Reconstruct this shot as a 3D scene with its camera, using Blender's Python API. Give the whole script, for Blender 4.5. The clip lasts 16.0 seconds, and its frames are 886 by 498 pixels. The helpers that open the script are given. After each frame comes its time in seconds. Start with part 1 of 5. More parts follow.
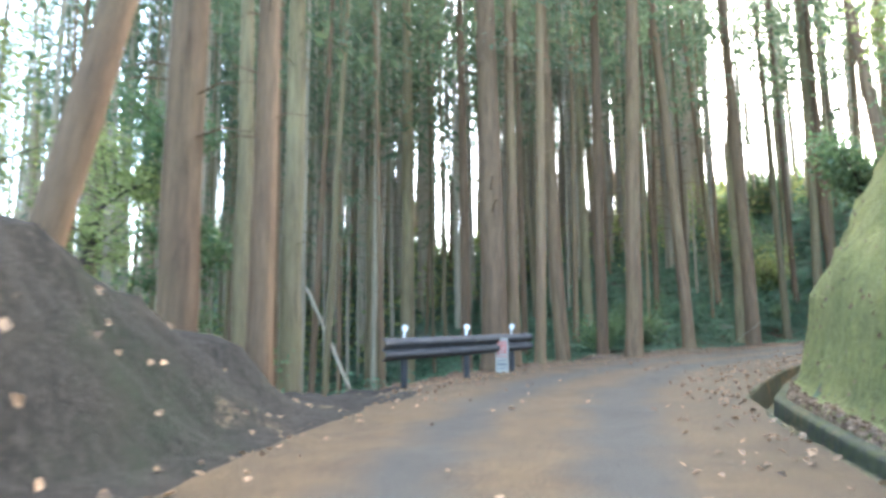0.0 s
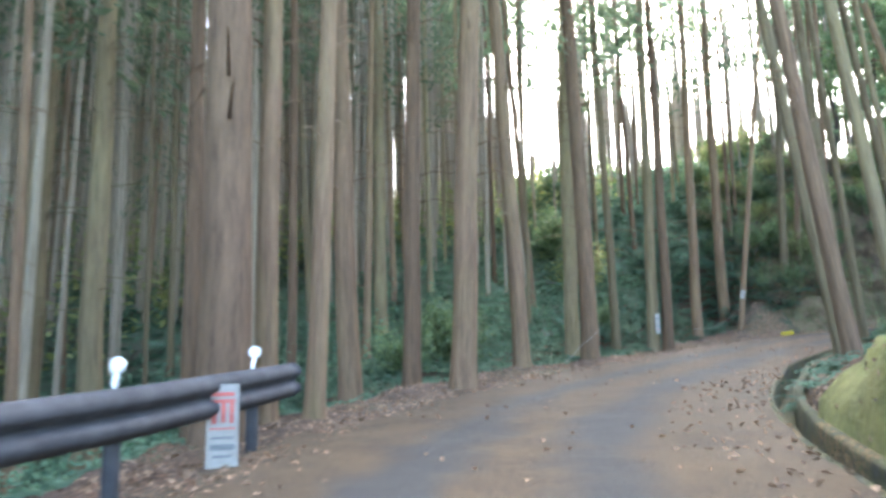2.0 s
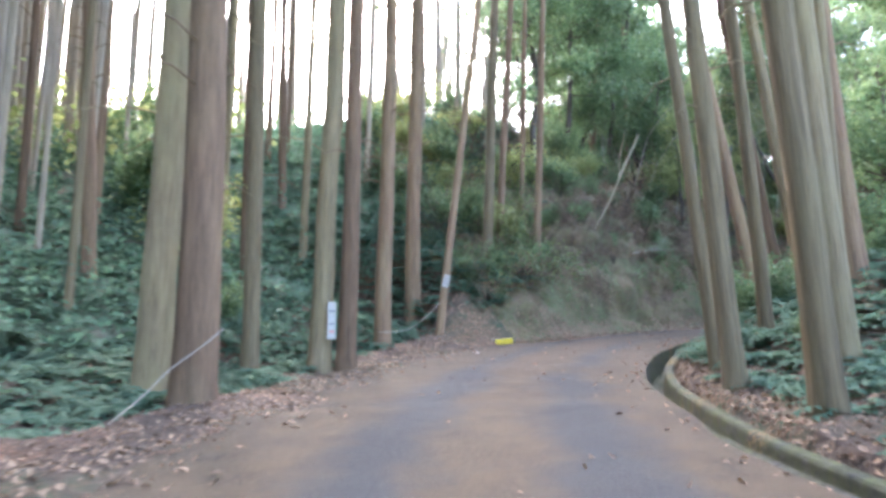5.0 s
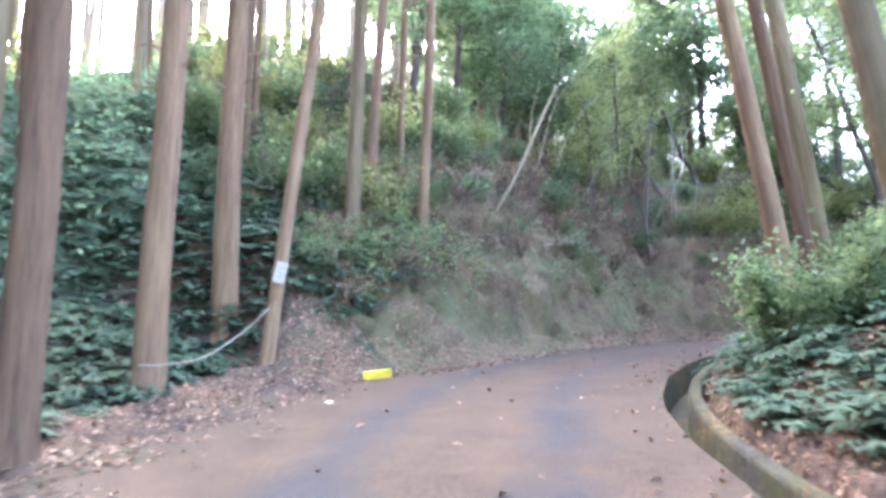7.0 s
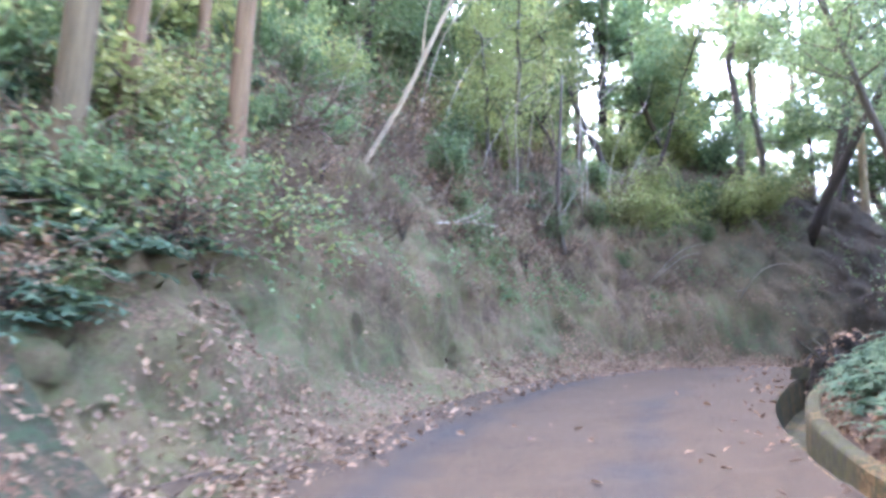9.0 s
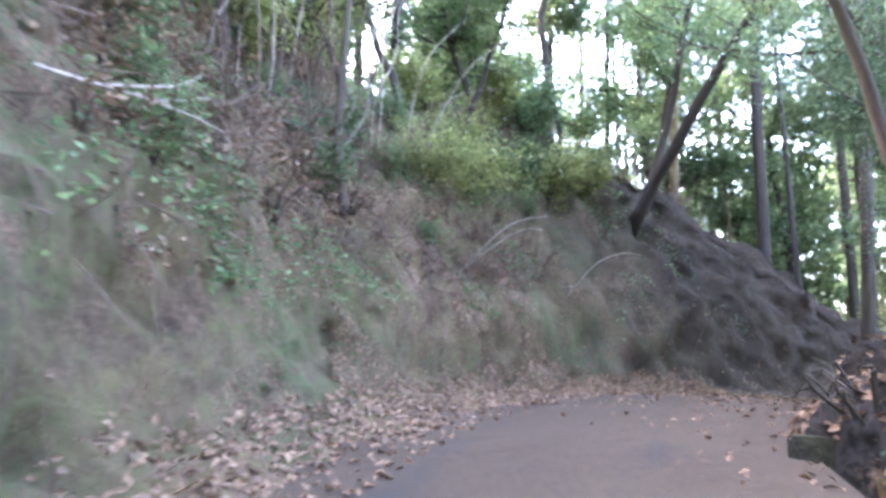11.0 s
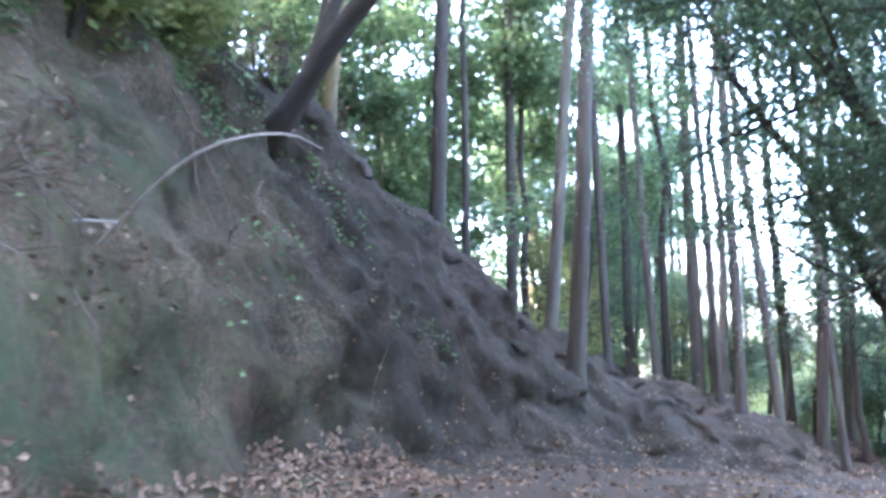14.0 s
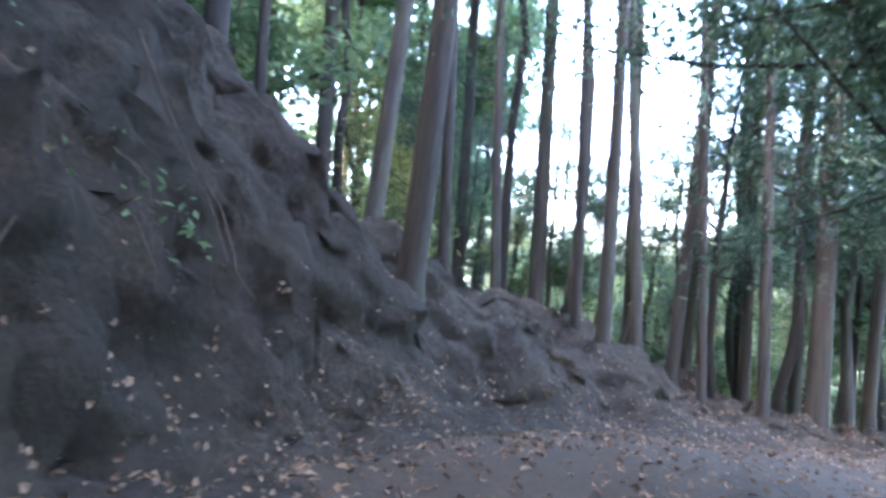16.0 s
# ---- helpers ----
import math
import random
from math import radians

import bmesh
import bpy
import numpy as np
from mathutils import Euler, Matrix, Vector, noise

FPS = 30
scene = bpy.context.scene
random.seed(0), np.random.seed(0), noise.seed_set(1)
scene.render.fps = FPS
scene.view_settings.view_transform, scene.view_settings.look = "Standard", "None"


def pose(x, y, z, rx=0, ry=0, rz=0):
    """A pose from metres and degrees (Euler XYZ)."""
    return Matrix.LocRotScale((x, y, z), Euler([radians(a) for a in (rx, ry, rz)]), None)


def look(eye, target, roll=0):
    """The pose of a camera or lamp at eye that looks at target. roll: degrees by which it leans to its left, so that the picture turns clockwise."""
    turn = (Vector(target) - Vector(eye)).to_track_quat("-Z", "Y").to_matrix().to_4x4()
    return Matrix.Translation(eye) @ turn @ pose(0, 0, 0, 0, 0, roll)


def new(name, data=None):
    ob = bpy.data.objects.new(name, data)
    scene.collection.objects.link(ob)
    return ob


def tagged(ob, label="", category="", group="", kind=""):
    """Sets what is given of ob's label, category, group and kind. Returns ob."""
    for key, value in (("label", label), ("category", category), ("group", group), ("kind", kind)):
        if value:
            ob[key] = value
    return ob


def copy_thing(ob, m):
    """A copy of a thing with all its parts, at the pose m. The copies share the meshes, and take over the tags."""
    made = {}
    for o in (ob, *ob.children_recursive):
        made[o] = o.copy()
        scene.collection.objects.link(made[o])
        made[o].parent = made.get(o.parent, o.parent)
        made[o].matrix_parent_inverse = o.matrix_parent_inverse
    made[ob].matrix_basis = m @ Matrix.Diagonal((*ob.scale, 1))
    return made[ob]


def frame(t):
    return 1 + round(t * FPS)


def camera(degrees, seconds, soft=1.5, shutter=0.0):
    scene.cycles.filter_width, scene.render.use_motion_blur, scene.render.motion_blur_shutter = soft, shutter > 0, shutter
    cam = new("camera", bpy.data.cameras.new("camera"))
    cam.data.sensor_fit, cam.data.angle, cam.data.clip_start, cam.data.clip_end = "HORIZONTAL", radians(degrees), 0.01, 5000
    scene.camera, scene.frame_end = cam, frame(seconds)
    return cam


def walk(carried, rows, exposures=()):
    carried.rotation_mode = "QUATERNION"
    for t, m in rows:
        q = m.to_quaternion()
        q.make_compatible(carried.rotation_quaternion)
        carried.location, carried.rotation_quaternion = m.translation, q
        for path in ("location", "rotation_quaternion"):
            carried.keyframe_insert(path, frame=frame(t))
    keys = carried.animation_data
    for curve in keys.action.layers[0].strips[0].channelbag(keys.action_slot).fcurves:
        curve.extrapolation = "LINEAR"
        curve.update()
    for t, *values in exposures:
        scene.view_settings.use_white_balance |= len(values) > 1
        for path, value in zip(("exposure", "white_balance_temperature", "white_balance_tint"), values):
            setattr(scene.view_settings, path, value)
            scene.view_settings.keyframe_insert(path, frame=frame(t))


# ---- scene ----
cam = camera(67.8, 16.0, soft=3.2, shutter=0.4)
# seconds, eye (metres), yaw, pitch, roll (degrees)
ROWS = [
    (0.0, -0.00, 0.00, 0.949, 0.12, 7.95, 0.68),
    (0.5, 0.05, 1.82, 1.012, -4.81, 7.89, 0.65),
    (1.0, 0.25, 3.55, 1.080, -9.78, 7.82, 0.88),
    (1.5, 0.55, 5.32, 1.195, -14.37, 7.66, 1.03),
    (2.0, 1.00, 7.10, 1.331, -19.17, 7.63, 1.20),
    (2.5, 1.61, 8.94, 1.279, -24.75, 8.13, 0.97),
    (3.0, 2.32, 10.55, 1.316, -30.50, 8.13, 0.71),
    (3.5, 3.16, 12.04, 1.347, -36.31, 8.10, 0.54),
    (4.0, 4.10, 13.38, 1.421, -41.90, 7.61, -0.02),
    (4.5, 5.16, 14.64, 1.433, -47.17, 7.12, -0.66),
    (5.0, 6.37, 15.77, 1.423, -51.72, 7.19, -0.34),
    (7.5, 12.34, 19.78, 1.707, -66.58, 8.49, 0.13),
    (8.0, 13.64, 20.49, 1.763, -69.75, 8.95, 0.17),
    (10.5, 20.39, 22.03, 2.283, -93.64, 8.14, -0.35),
    (11.0, 21.83, 21.93, 2.343, -99.38, 8.30, -0.53),
    (11.5, 23.21, 21.67, 2.399, -105.27, 8.67, -0.60),
    (12.0, 24.49, 21.30, 2.476, -111.24, 8.67, -0.80),
    (12.5, 25.73, 20.84, 2.554, -117.37, 8.59, -0.63),
    (13.0, 26.90, 20.28, 2.653, -123.47, 8.36, -0.40),
    (13.5, 27.85, 19.72, 2.643, -129.27, 8.67, -0.65),
    (14.0, 28.67, 19.09, 2.664, -134.20, 8.70, -0.87),
    (14.5, 29.32, 18.46, 2.702, -137.62, 7.11, -1.96),
    (15.0, 29.93, 17.73, 2.650, -141.43, 4.40, -3.12),
    (15.5, 30.53, 17.01, 2.641, -146.30, 2.65, -4.01),
    (16.0, 31.08, 16.27, 2.627, -151.35, 0.91, -4.37),
]
walk(cam, [(t, pose(x, y, z, 90 + pitch, roll, yaw)) for t, x, y, z, yaw, pitch, roll in ROWS],
     exposures=[(0.0, 4.42, 6120, 4), (2.0, 4.62, 6020, 8), (3.5, 4.76, 5940, 12), (5.0, 5.02, 5930, 17), (7.5, 5.85, 5960, 26), (10.0, 6.08, 6080, 29), (11.5, 6.22, 6020, 26),
                (12.5, 6.35, 5950, 24), (13.5, 6.28, 5720, 20), (14.0, 6.38, 5580, 22), (14.6, 6.3, 5480, 23), (15.5, 5.98, 5480, 22), (16.0, 5.92, 5500, 20)])

# ---- light ----
world = bpy.data.worlds.new("sky")
scene.world = world
world.use_nodes = True
SUN_UP, SUN_YAW = 42.0, -38.0
wn = world.node_tree.nodes
sky = wn.new("ShaderNodeTexSky")
sky.sky_type, sky.sun_disc = "NISHITA", False
sky.sun_elevation, sky.sun_rotation = radians(SUN_UP), radians(-SUN_YAW)
sky.air_density, sky.dust_density = 1.0, 4.0
wn["Background"].inputs["Strength"].default_value = 0.15
world.node_tree.links.new(sky.outputs[0], wn["Background"].inputs["Color"])
sun = new("sun", bpy.data.lights.new("sun", "SUN"))
sun.data.energy, sun.data.angle, sun.data.color = 0.5, radians(30.0), (1.0, 0.96, 0.9)
sun.matrix_world = look((0, 0, 40), (40 * math.sin(radians(SUN_YAW)) / math.tan(radians(SUN_UP)),
                                     -40 * math.cos(radians(SUN_YAW)) / math.tan(radians(SUN_UP)), 0))

rng = np.random.default_rng(7)


# ---- materials ----
def material(name, rough=0.85, metal=0.0, spec=0.3):
    m = bpy.data.materials.new(name)
    m.use_nodes = True
    b = m.node_tree.nodes["Principled BSDF"]
    b.inputs["Roughness"].default_value = rough
    b.inputs["Metallic"].default_value = metal
    b.inputs["Specular IOR Level"].default_value = spec
    return m, m.node_tree.nodes, m.node_tree.links, b


def coords(nodes, links, kind="Object", scale=(1, 1, 1)):
    tc, mp = nodes.new("ShaderNodeTexCoord"), nodes.new("ShaderNodeMapping")
    mp.inputs["Scale"].default_value = scale
    links.new(tc.outputs[kind], mp.inputs["Vector"])
    return mp.outputs[0]


def noisy(nodes, links, vec, scale, detail=6, rough=0.6, lo=0.35, hi=0.65):
    n, r = nodes.new("ShaderNodeTexNoise"), nodes.new("ShaderNodeMapRange")
    n.inputs["Scale"].default_value, n.inputs["Detail"].default_value, n.inputs["Roughness"].default_value = scale, detail, rough
    links.new(vec, n.inputs["Vector"])
    r.inputs["From Min"].default_value, r.inputs["From Max"].default_value = lo, hi
    links.new(n.outputs["Fac"], r.inputs["Value"])
    return r.outputs[0]


def mixed(nodes, links, fac, a, b):
    m = nodes.new("ShaderNodeMix")
    m.data_type = "RGBA"
    for socket, value in ((m.inputs[0], fac), (m.inputs[6], a), (m.inputs[7], b)):
        if isinstance(value, tuple):
            socket.default_value = (*value, 1)
        elif isinstance(value, (int, float)):
            socket.default_value = value
        else:
            links.new(value, socket)
    return m.outputs[2]


def maths(nodes, links, op, a, b=0.0):
    m = nodes.new("ShaderNodeMath")
    m.operation, m.use_clamp = op, False
    for socket, value in ((m.inputs[0], a), (m.inputs[1], b)):
        if isinstance(value, (int, float)):
            socket.default_value = value
        else:
            links.new(value, socket)
    return m.outputs[0]


def bumped(nodes, links, bsdf, height, strength=0.5, dist=0.03):
    b = nodes.new("ShaderNodeBump")
    b.inputs["Strength"].default_value, b.inputs["Distance"].default_value = strength, dist
    links.new(height, b.inputs["Height"])
    links.new(b.outputs[0], bsdf.inputs["Normal"])


def earth(name, soil, dark, moss, moss_amount, litter=None, litter_amount=0.5, later=None, turn=47.0, olive=None):
    """Soil with moss in patches and specks of dead leaf; from a place along the road on, a darker soil may take over."""
    m, n, l, b = material(name, 0.95, 0, 0.15)
    v = coords(n, l)
    bright = tuple(min(1, c * 1.5) for c in soil)
    if olive:
        moss = mixed(n, l, noisy(n, l, v, 0.7, 4, 0.6, 0.4, 0.6), moss, olive)
    if later:
        tc, sep, ramp = n.new("ShaderNodeTexCoord"), n.new("ShaderNodeSeparateXYZ"), n.new("ShaderNodeMapRange")
        l.new(tc.outputs["UV"], sep.inputs[0])
        l.new(maths(n, l, "ADD", sep.outputs[0], maths(n, l, "MULTIPLY", noisy(n, l, v, 0.8, 6, 0.65, 0.0, 1.0), 5.0)), ramp.inputs["Value"])
        ramp.inputs["From Min"].default_value, ramp.inputs["From Max"].default_value = turn, turn + 3.5
        soil, dark, moss, bright = (mixed(n, l, ramp.outputs[0], p, q) for p, q in zip((soil, dark, moss, bright), later))
    base = mixed(n, l, noisy(n, l, v, 1.3), soil, dark)
    base = mixed(n, l, noisy(n, l, v, 14, 4, 0.7, 0.45, 0.75), base, bright)
    big = noisy(n, l, v, 0.55, 5, 0.65, 0.62 - moss_amount * 0.3, 0.72 - moss_amount * 0.3)
    fine = noisy(n, l, v, 9, 5, 0.7, 0.3, 0.6)
    mossy = mixed(n, l, noisy(n, l, v, 5), moss, mixed(n, l, 0.45, moss, dark))
    base = mixed(n, l, maths(n, l, "MULTIPLY", big, fine), base, mossy)
    if litter:
        lit = noisy(n, l, v, 1.1, 3, 0.6, 0.7 - 0.4 * litter_amount, 0.8 - 0.4 * litter_amount)
        if later:
            lit = maths(n, l, "MULTIPLY", lit, maths(n, l, "SUBTRACT", 1.0, maths(n, l, "MULTIPLY", ramp.outputs[0], 0.8)))
        speck = noisy(n, l, v, 22, 2, 0.6, 0.42, 0.55)
        leaf = mixed(n, l, noisy(n, l, v, 31, 1), litter, tuple(c * 0.4 for c in litter))
        base = mixed(n, l, maths(n, l, "MULTIPLY", lit, speck), base, leaf)
    l.new(base, b.inputs["Base Color"])
    bumped(n, l, b, noisy(n, l, v, 7, 8, 0.75, 0.2, 0.8), 0.9, 0.08)
    return m


def bark(name, a, c, alga, amount):
    m, n, l, b = material(name, 0.92, 0, 0.15)
    v = coords(n, l, "Object", (1, 1, 0.09))
    streak = noisy(n, l, v, 13, 9, 0.78, 0.32, 0.68)
    col = mixed(n, l, streak, a, c)
    info = n.new("ShaderNodeObjectInfo")
    v2 = coords(n, l, "Object", (1, 1, 0.35))
    patch = noisy(n, l, v2, 1.6, 5, 0.6, 0.4, 0.7)
    much = maths(n, l, "MULTIPLY", patch, maths(n, l, "MULTIPLY", info.outputs["Random"], amount))
    col = mixed(n, l, much, col, alga)
    hue = n.new("ShaderNodeHueSaturation")
    l.new(maths(n, l, "ADD", maths(n, l, "MULTIPLY", info.outputs["Random"], 0.5), 0.75), hue.inputs["Value"])
    l.new(col, hue.inputs["Color"])
    l.new(hue.outputs[0], b.inputs["Base Color"])
    blotch = noisy(n, l, coords(n, l, "Object", (1, 1, 0.5)), 4.5, 6, 0.7, 0.35, 0.7)
    bumped(n, l, b, maths(n, l, "ADD", streak, blotch), 0.6, 0.02)
    return m


def foliage(name, a, c, glow=0.35, rough=0.55):
    """Leaves with some light passing through; each leaf a little different."""
    m, n, l, b = material(name, rough, 0, 0.35)
    geo = n.new("ShaderNodeNewGeometry")
    info = n.new("ShaderNodeObjectInfo")
    ramp = mixed(n, l, geo.outputs["Random Per Island"], a, c)
    hue = n.new("ShaderNodeHueSaturation")
    l.new(maths(n, l, "ADD", maths(n, l, "MULTIPLY", info.outputs["Random"], 0.5), 0.75), hue.inputs["Value"])
    l.new(ramp, hue.inputs["Color"])
    l.new(hue.outputs[0], b.inputs["Base Color"])
    t, mix = n.new("ShaderNodeBsdfTranslucent"), n.new("ShaderNodeMixShader")
    l.new(hue.outputs[0], t.inputs["Color"])
    mix.inputs[0].default_value = glow
    l.new(b.outputs[0], mix.inputs[1])
    l.new(t.outputs[0], mix.inputs[2])
    l.new(mix.outputs[0], n["Material Output"].inputs["Surface"])
    return m


def plain(name, col, rough=0.6, metal=0.0, vary=0.35, scale=6.0, bump=0.2):
    m, n, l, b = material(name, rough, metal, 0.4)
    v = coords(n, l)
    dirty = tuple(x * (1 - vary) for x in col)
    l.new(mixed(n, l, noisy(n, l, v, scale), col, dirty), b.inputs["Base Color"])
    bumped(n, l, b, noisy(n, l, v, scale * 6), bump, 0.01)
    return m


def road_material():
    """Worn grey paving; rust-brown needle litter lies at the sides and between the wheel tracks."""
    m, n, l, b = material("road_surface", 0.9, 0, 0.25)
    tc = n.new("ShaderNodeTexCoord")
    sep = n.new("ShaderNodeSeparateXYZ")
    l.new(tc.outputs["UV"], sep.inputs[0])
    obj = coords(n, l)
    grey = mixed(n, l, noisy(n, l, obj, 0.7), (0.0222, 0.0222, 0.0198), (0.0148, 0.0147, 0.0132))
    grey = mixed(n, l, noisy(n, l, obj, 60, 3, 0.6, 0.4, 0.7), grey, (0.05, 0.045, 0.039))
    rust = mixed(n, l, noisy(n, l, obj, 2.2), (0.056, 0.0385, 0.018), (0.03, 0.0222, 0.012))
    rust = mixed(n, l, noisy(n, l, obj, 40, 3, 0.7, 0.45, 0.7), rust, (0.085, 0.053, 0.031))
    across = maths(n, l, "SUBTRACT", maths(n, l, "ABSOLUTE", maths(n, l, "SUBTRACT", sep.outputs[1], 0.1)), 0.72)
    track = maths(n, l, "ABSOLUTE", across)
    cover = maths(n, l, "ADD", maths(n, l, "MULTIPLY", track, 1.1), maths(n, l, "MULTIPLY", noisy(n, l, obj, 0.9, 6, 0.65, 0.25, 0.75), 0.75))
    r = n.new("ShaderNodeMapRange")
    r.inputs["From Min"].default_value, r.inputs["From Max"].default_value = 0.5, 0.95
    late = n.new("ShaderNodeMapRange")
    late.inputs["From Min"].default_value, late.inputs["From Max"].default_value, late.inputs["To Max"].default_value = 24.0, 44.0, 0.6
    l.new(sep.outputs[0], late.inputs["Value"])
    cover = maths(n, l, "ADD", cover, late.outputs[0])
    l.new(cover, r.inputs["Value"])
    mould = mixed(n, l, noisy(n, l, obj, 18, 5, 0.7), (0.07, 0.049, 0.029), (0.038, 0.028, 0.018))
    rust = mixed(n, l, maths(n, l, "MULTIPLY", late.outputs[0], 1.6), rust, mould)
    l.new(mixed(n, l, r.outputs[0], grey, rust), b.inputs["Base Color"])
    bumped(n, l, b, noisy(n, l, obj, 45, 5, 0.7), 0.5, 0.015)
    return m


ROAD = road_material()
FLOOR = earth("forest_floor", (0.1, 0.07, 0.05), (0.05, 0.036, 0.026), (0.05, 0.085, 0.04), 0.35, (0.22, 0.13, 0.08), 0.6)
FERNY = earth("fern_slope_soil", (0.13, 0.11, 0.08), (0.08, 0.07, 0.05), (0.1, 0.185, 0.105), 1.0, (0.2, 0.12, 0.075), 0.35)
CUT = earth("cut_bank_soil", (0.15, 0.102, 0.064), (0.072, 0.05, 0.034), (0.1, 0.13, 0.054), 0.9, (0.23, 0.15, 0.095), 0.55,
            ((0.064, 0.047, 0.034), (0.038, 0.029, 0.022), (0.053, 0.047, 0.033), (0.084, 0.064, 0.048)), olive=(0.165, 0.145, 0.065))
DARK = earth("dark_bank_soil", (0.036, 0.032, 0.027), (0.02, 0.018, 0.016), (0.028, 0.033, 0.022), 0.35, (0.2, 0.14, 0.095), 0.3)
MOSS = earth("mossy_bank_soil", (0.19, 0.18, 0.072), (0.088, 0.09, 0.04), (0.25, 0.245, 0.082), 0.85, (0.28, 0.2, 0.12), 0.15)
CONCRETE = earth("mossy_concrete", (0.09, 0.083, 0.07), (0.045, 0.042, 0.036), (0.105, 0.11, 0.045), 0.85, (0.27, 0.18, 0.085), 0.42)
BARK = bark("cedar_bark", (0.215, 0.136, 0.08), (0.072, 0.045, 0.029), (0.19, 0.155, 0.07), 0.45)
BARK_GREEN = bark("algae_grown_bark", (0.205, 0.155, 0.086), (0.08, 0.06, 0.036), (0.2, 0.165, 0.08), 0.8)
# pale tone mimics sun and haze on far trunks; dead poles share it
BARK_PALE = bark("sun_hazed_bark_and_dead_poles", (0.35, 0.285, 0.205), (0.175, 0.138, 0.1), (0.28, 0.255, 0.15), 0.4)
# dark broadleaf bark; on cedars its darkness stands in for backlighting
BARK_DARK = bark("broadleaf_and_backlit_cedar_bark", (0.085, 0.067, 0.053), (0.038, 0.032, 0.027), (0.085, 0.09, 0.052), 0.7)
DEADWOOD = plain("bleached_wood", (0.38, 0.33, 0.265), 0.8, 0, 0.4, 9)
NEEDLES = foliage("cedar_needles", (0.068, 0.102, 0.056), (0.14, 0.168, 0.09), 0.58)
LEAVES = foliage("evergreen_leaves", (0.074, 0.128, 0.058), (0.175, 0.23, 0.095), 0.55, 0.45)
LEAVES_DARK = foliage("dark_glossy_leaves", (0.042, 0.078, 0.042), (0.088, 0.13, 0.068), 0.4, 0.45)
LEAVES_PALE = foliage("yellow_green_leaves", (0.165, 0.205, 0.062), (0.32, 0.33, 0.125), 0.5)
FERN = foliage("fern_fronds", (0.058, 0.118, 0.07), (0.132, 0.202, 0.116), 0.5, 0.85)
LITTER = foliage("dead_leaves", (0.29, 0.187, 0.11), (0.105, 0.067, 0.04), 0.1, 0.75)
STEEL = plain("weathered_rail_steel", (0.048, 0.048, 0.05), 0.95, 0.0, 0.4, 5)
WHITE = plain("white_plate", (0.32, 0.295, 0.255), 0.5, 0, 0.2, 12)
LENS = plain("reflector_white", (0.85, 0.85, 0.83), 0.25, 0, 0.1, 12)
RED = plain("faded_red_paint", (0.55, 0.13, 0.1), 0.6)
GREYINK = plain("faded_grey_print", (0.17, 0.17, 0.17), 0.6)
YELLOW = plain("yellow_paint", (0.75, 0.6, 0.06), 0.55)
ROPE = plain("pale_rope", (0.33, 0.28, 0.22), 0.9)


# ---- mesh helpers ----
def mesh_of(name, verts, faces, mat, smooth=False, uv=None):
    me = bpy.data.meshes.new(name)
    me.from_pydata([tuple(map(float, v)) for v in verts] if not isinstance(verts, np.ndarray) else verts.tolist(), [],
                   faces.tolist() if isinstance(faces, np.ndarray) else faces)
    me.materials.append(mat)
    if smooth:
        me.polygons.foreach_set("use_smooth", [True] * len(me.polygons))
    if uv is not None:
        layer = me.uv_layers.new(name="UVMap")
        idx = np.empty(len(me.loops), int)
        me.loops.foreach_get("vertex_index", idx)
        layer.data.foreach_set("uv", np.asarray(uv)[idx].ravel())
    me.update()
    return me


def part(name, me, parent, label="", where=None):
    ob = new(name, me)
    ob.parent = parent
    if where is not None:
        ob.matrix_basis = where
    return tagged(ob, label)


def grid_faces(rows, cols):
    i = np.arange((rows - 1) * cols).reshape(rows - 1, cols)[:, :-1].ravel()
    return np.c_[i, i + 1, i + cols + 1, i + cols]


def tube(points, radii, sides=8, wob=0.0, seed=0, caps=True):
    """Rings round a bent line; returns verts and faces."""
    g = np.random.default_rng(seed)
    P = np.array(points, float)
    T = np.gradient(P, axis=0)
    T /= np.linalg.norm(T, axis=1)[:, None] + 1e-9
    ref = np.array([1.0, 0, 0]) if abs(T[0][2]) > 0.7 else np.array([0, 0, 1.0])
    A = np.cross(T, ref)
    A /= np.linalg.norm(A, axis=1)[:, None]
    B = np.cross(T, A)
    ang = np.linspace(0, 2 * np.pi, sides, endpoint=False)
    lobes = 1 + wob * g.normal(size=sides)
    V = np.concatenate([P[k] + radii[k] * (np.cos(ang)[:, None] * A[k] + np.sin(ang)[:, None] * B[k])
                        * (lobes * (1 + 0.4 * wob * g.normal(size=sides)))[:, None] for k in range(len(P))])
    F = []
    for k in range(len(P) - 1):
        for j in range(sides):
            F.append((k * sides + j, k * sides + (j + 1) % sides, (k + 1) * sides + (j + 1) % sides, (k + 1) * sides + j))
    if caps:
        F += [tuple(range(sides - 1, -1, -1)), tuple(range((len(P) - 1) * sides, len(P) * sides))]
    return V, F


def joined(pieces):
    V, F, n = [], [], 0
    for v, f in pieces:
        V.append(v)
        F += [tuple(i + n for i in q) for q in f]
        n += len(v)
    return np.concatenate(V), F


def box(cx, cy, cz, sx, sy, sz):
    v = np.array([(x, y, z) for x in (-1, 1) for y in (-1, 1) for z in (-1, 1)], float) * (sx / 2, sy / 2, sz / 2) + (cx, cy, cz)
    return v, [(0, 1, 3, 2), (4, 6, 7, 5), (0, 4, 5, 1), (2, 3, 7, 6), (0, 2, 6, 4), (1, 5, 7, 3)]


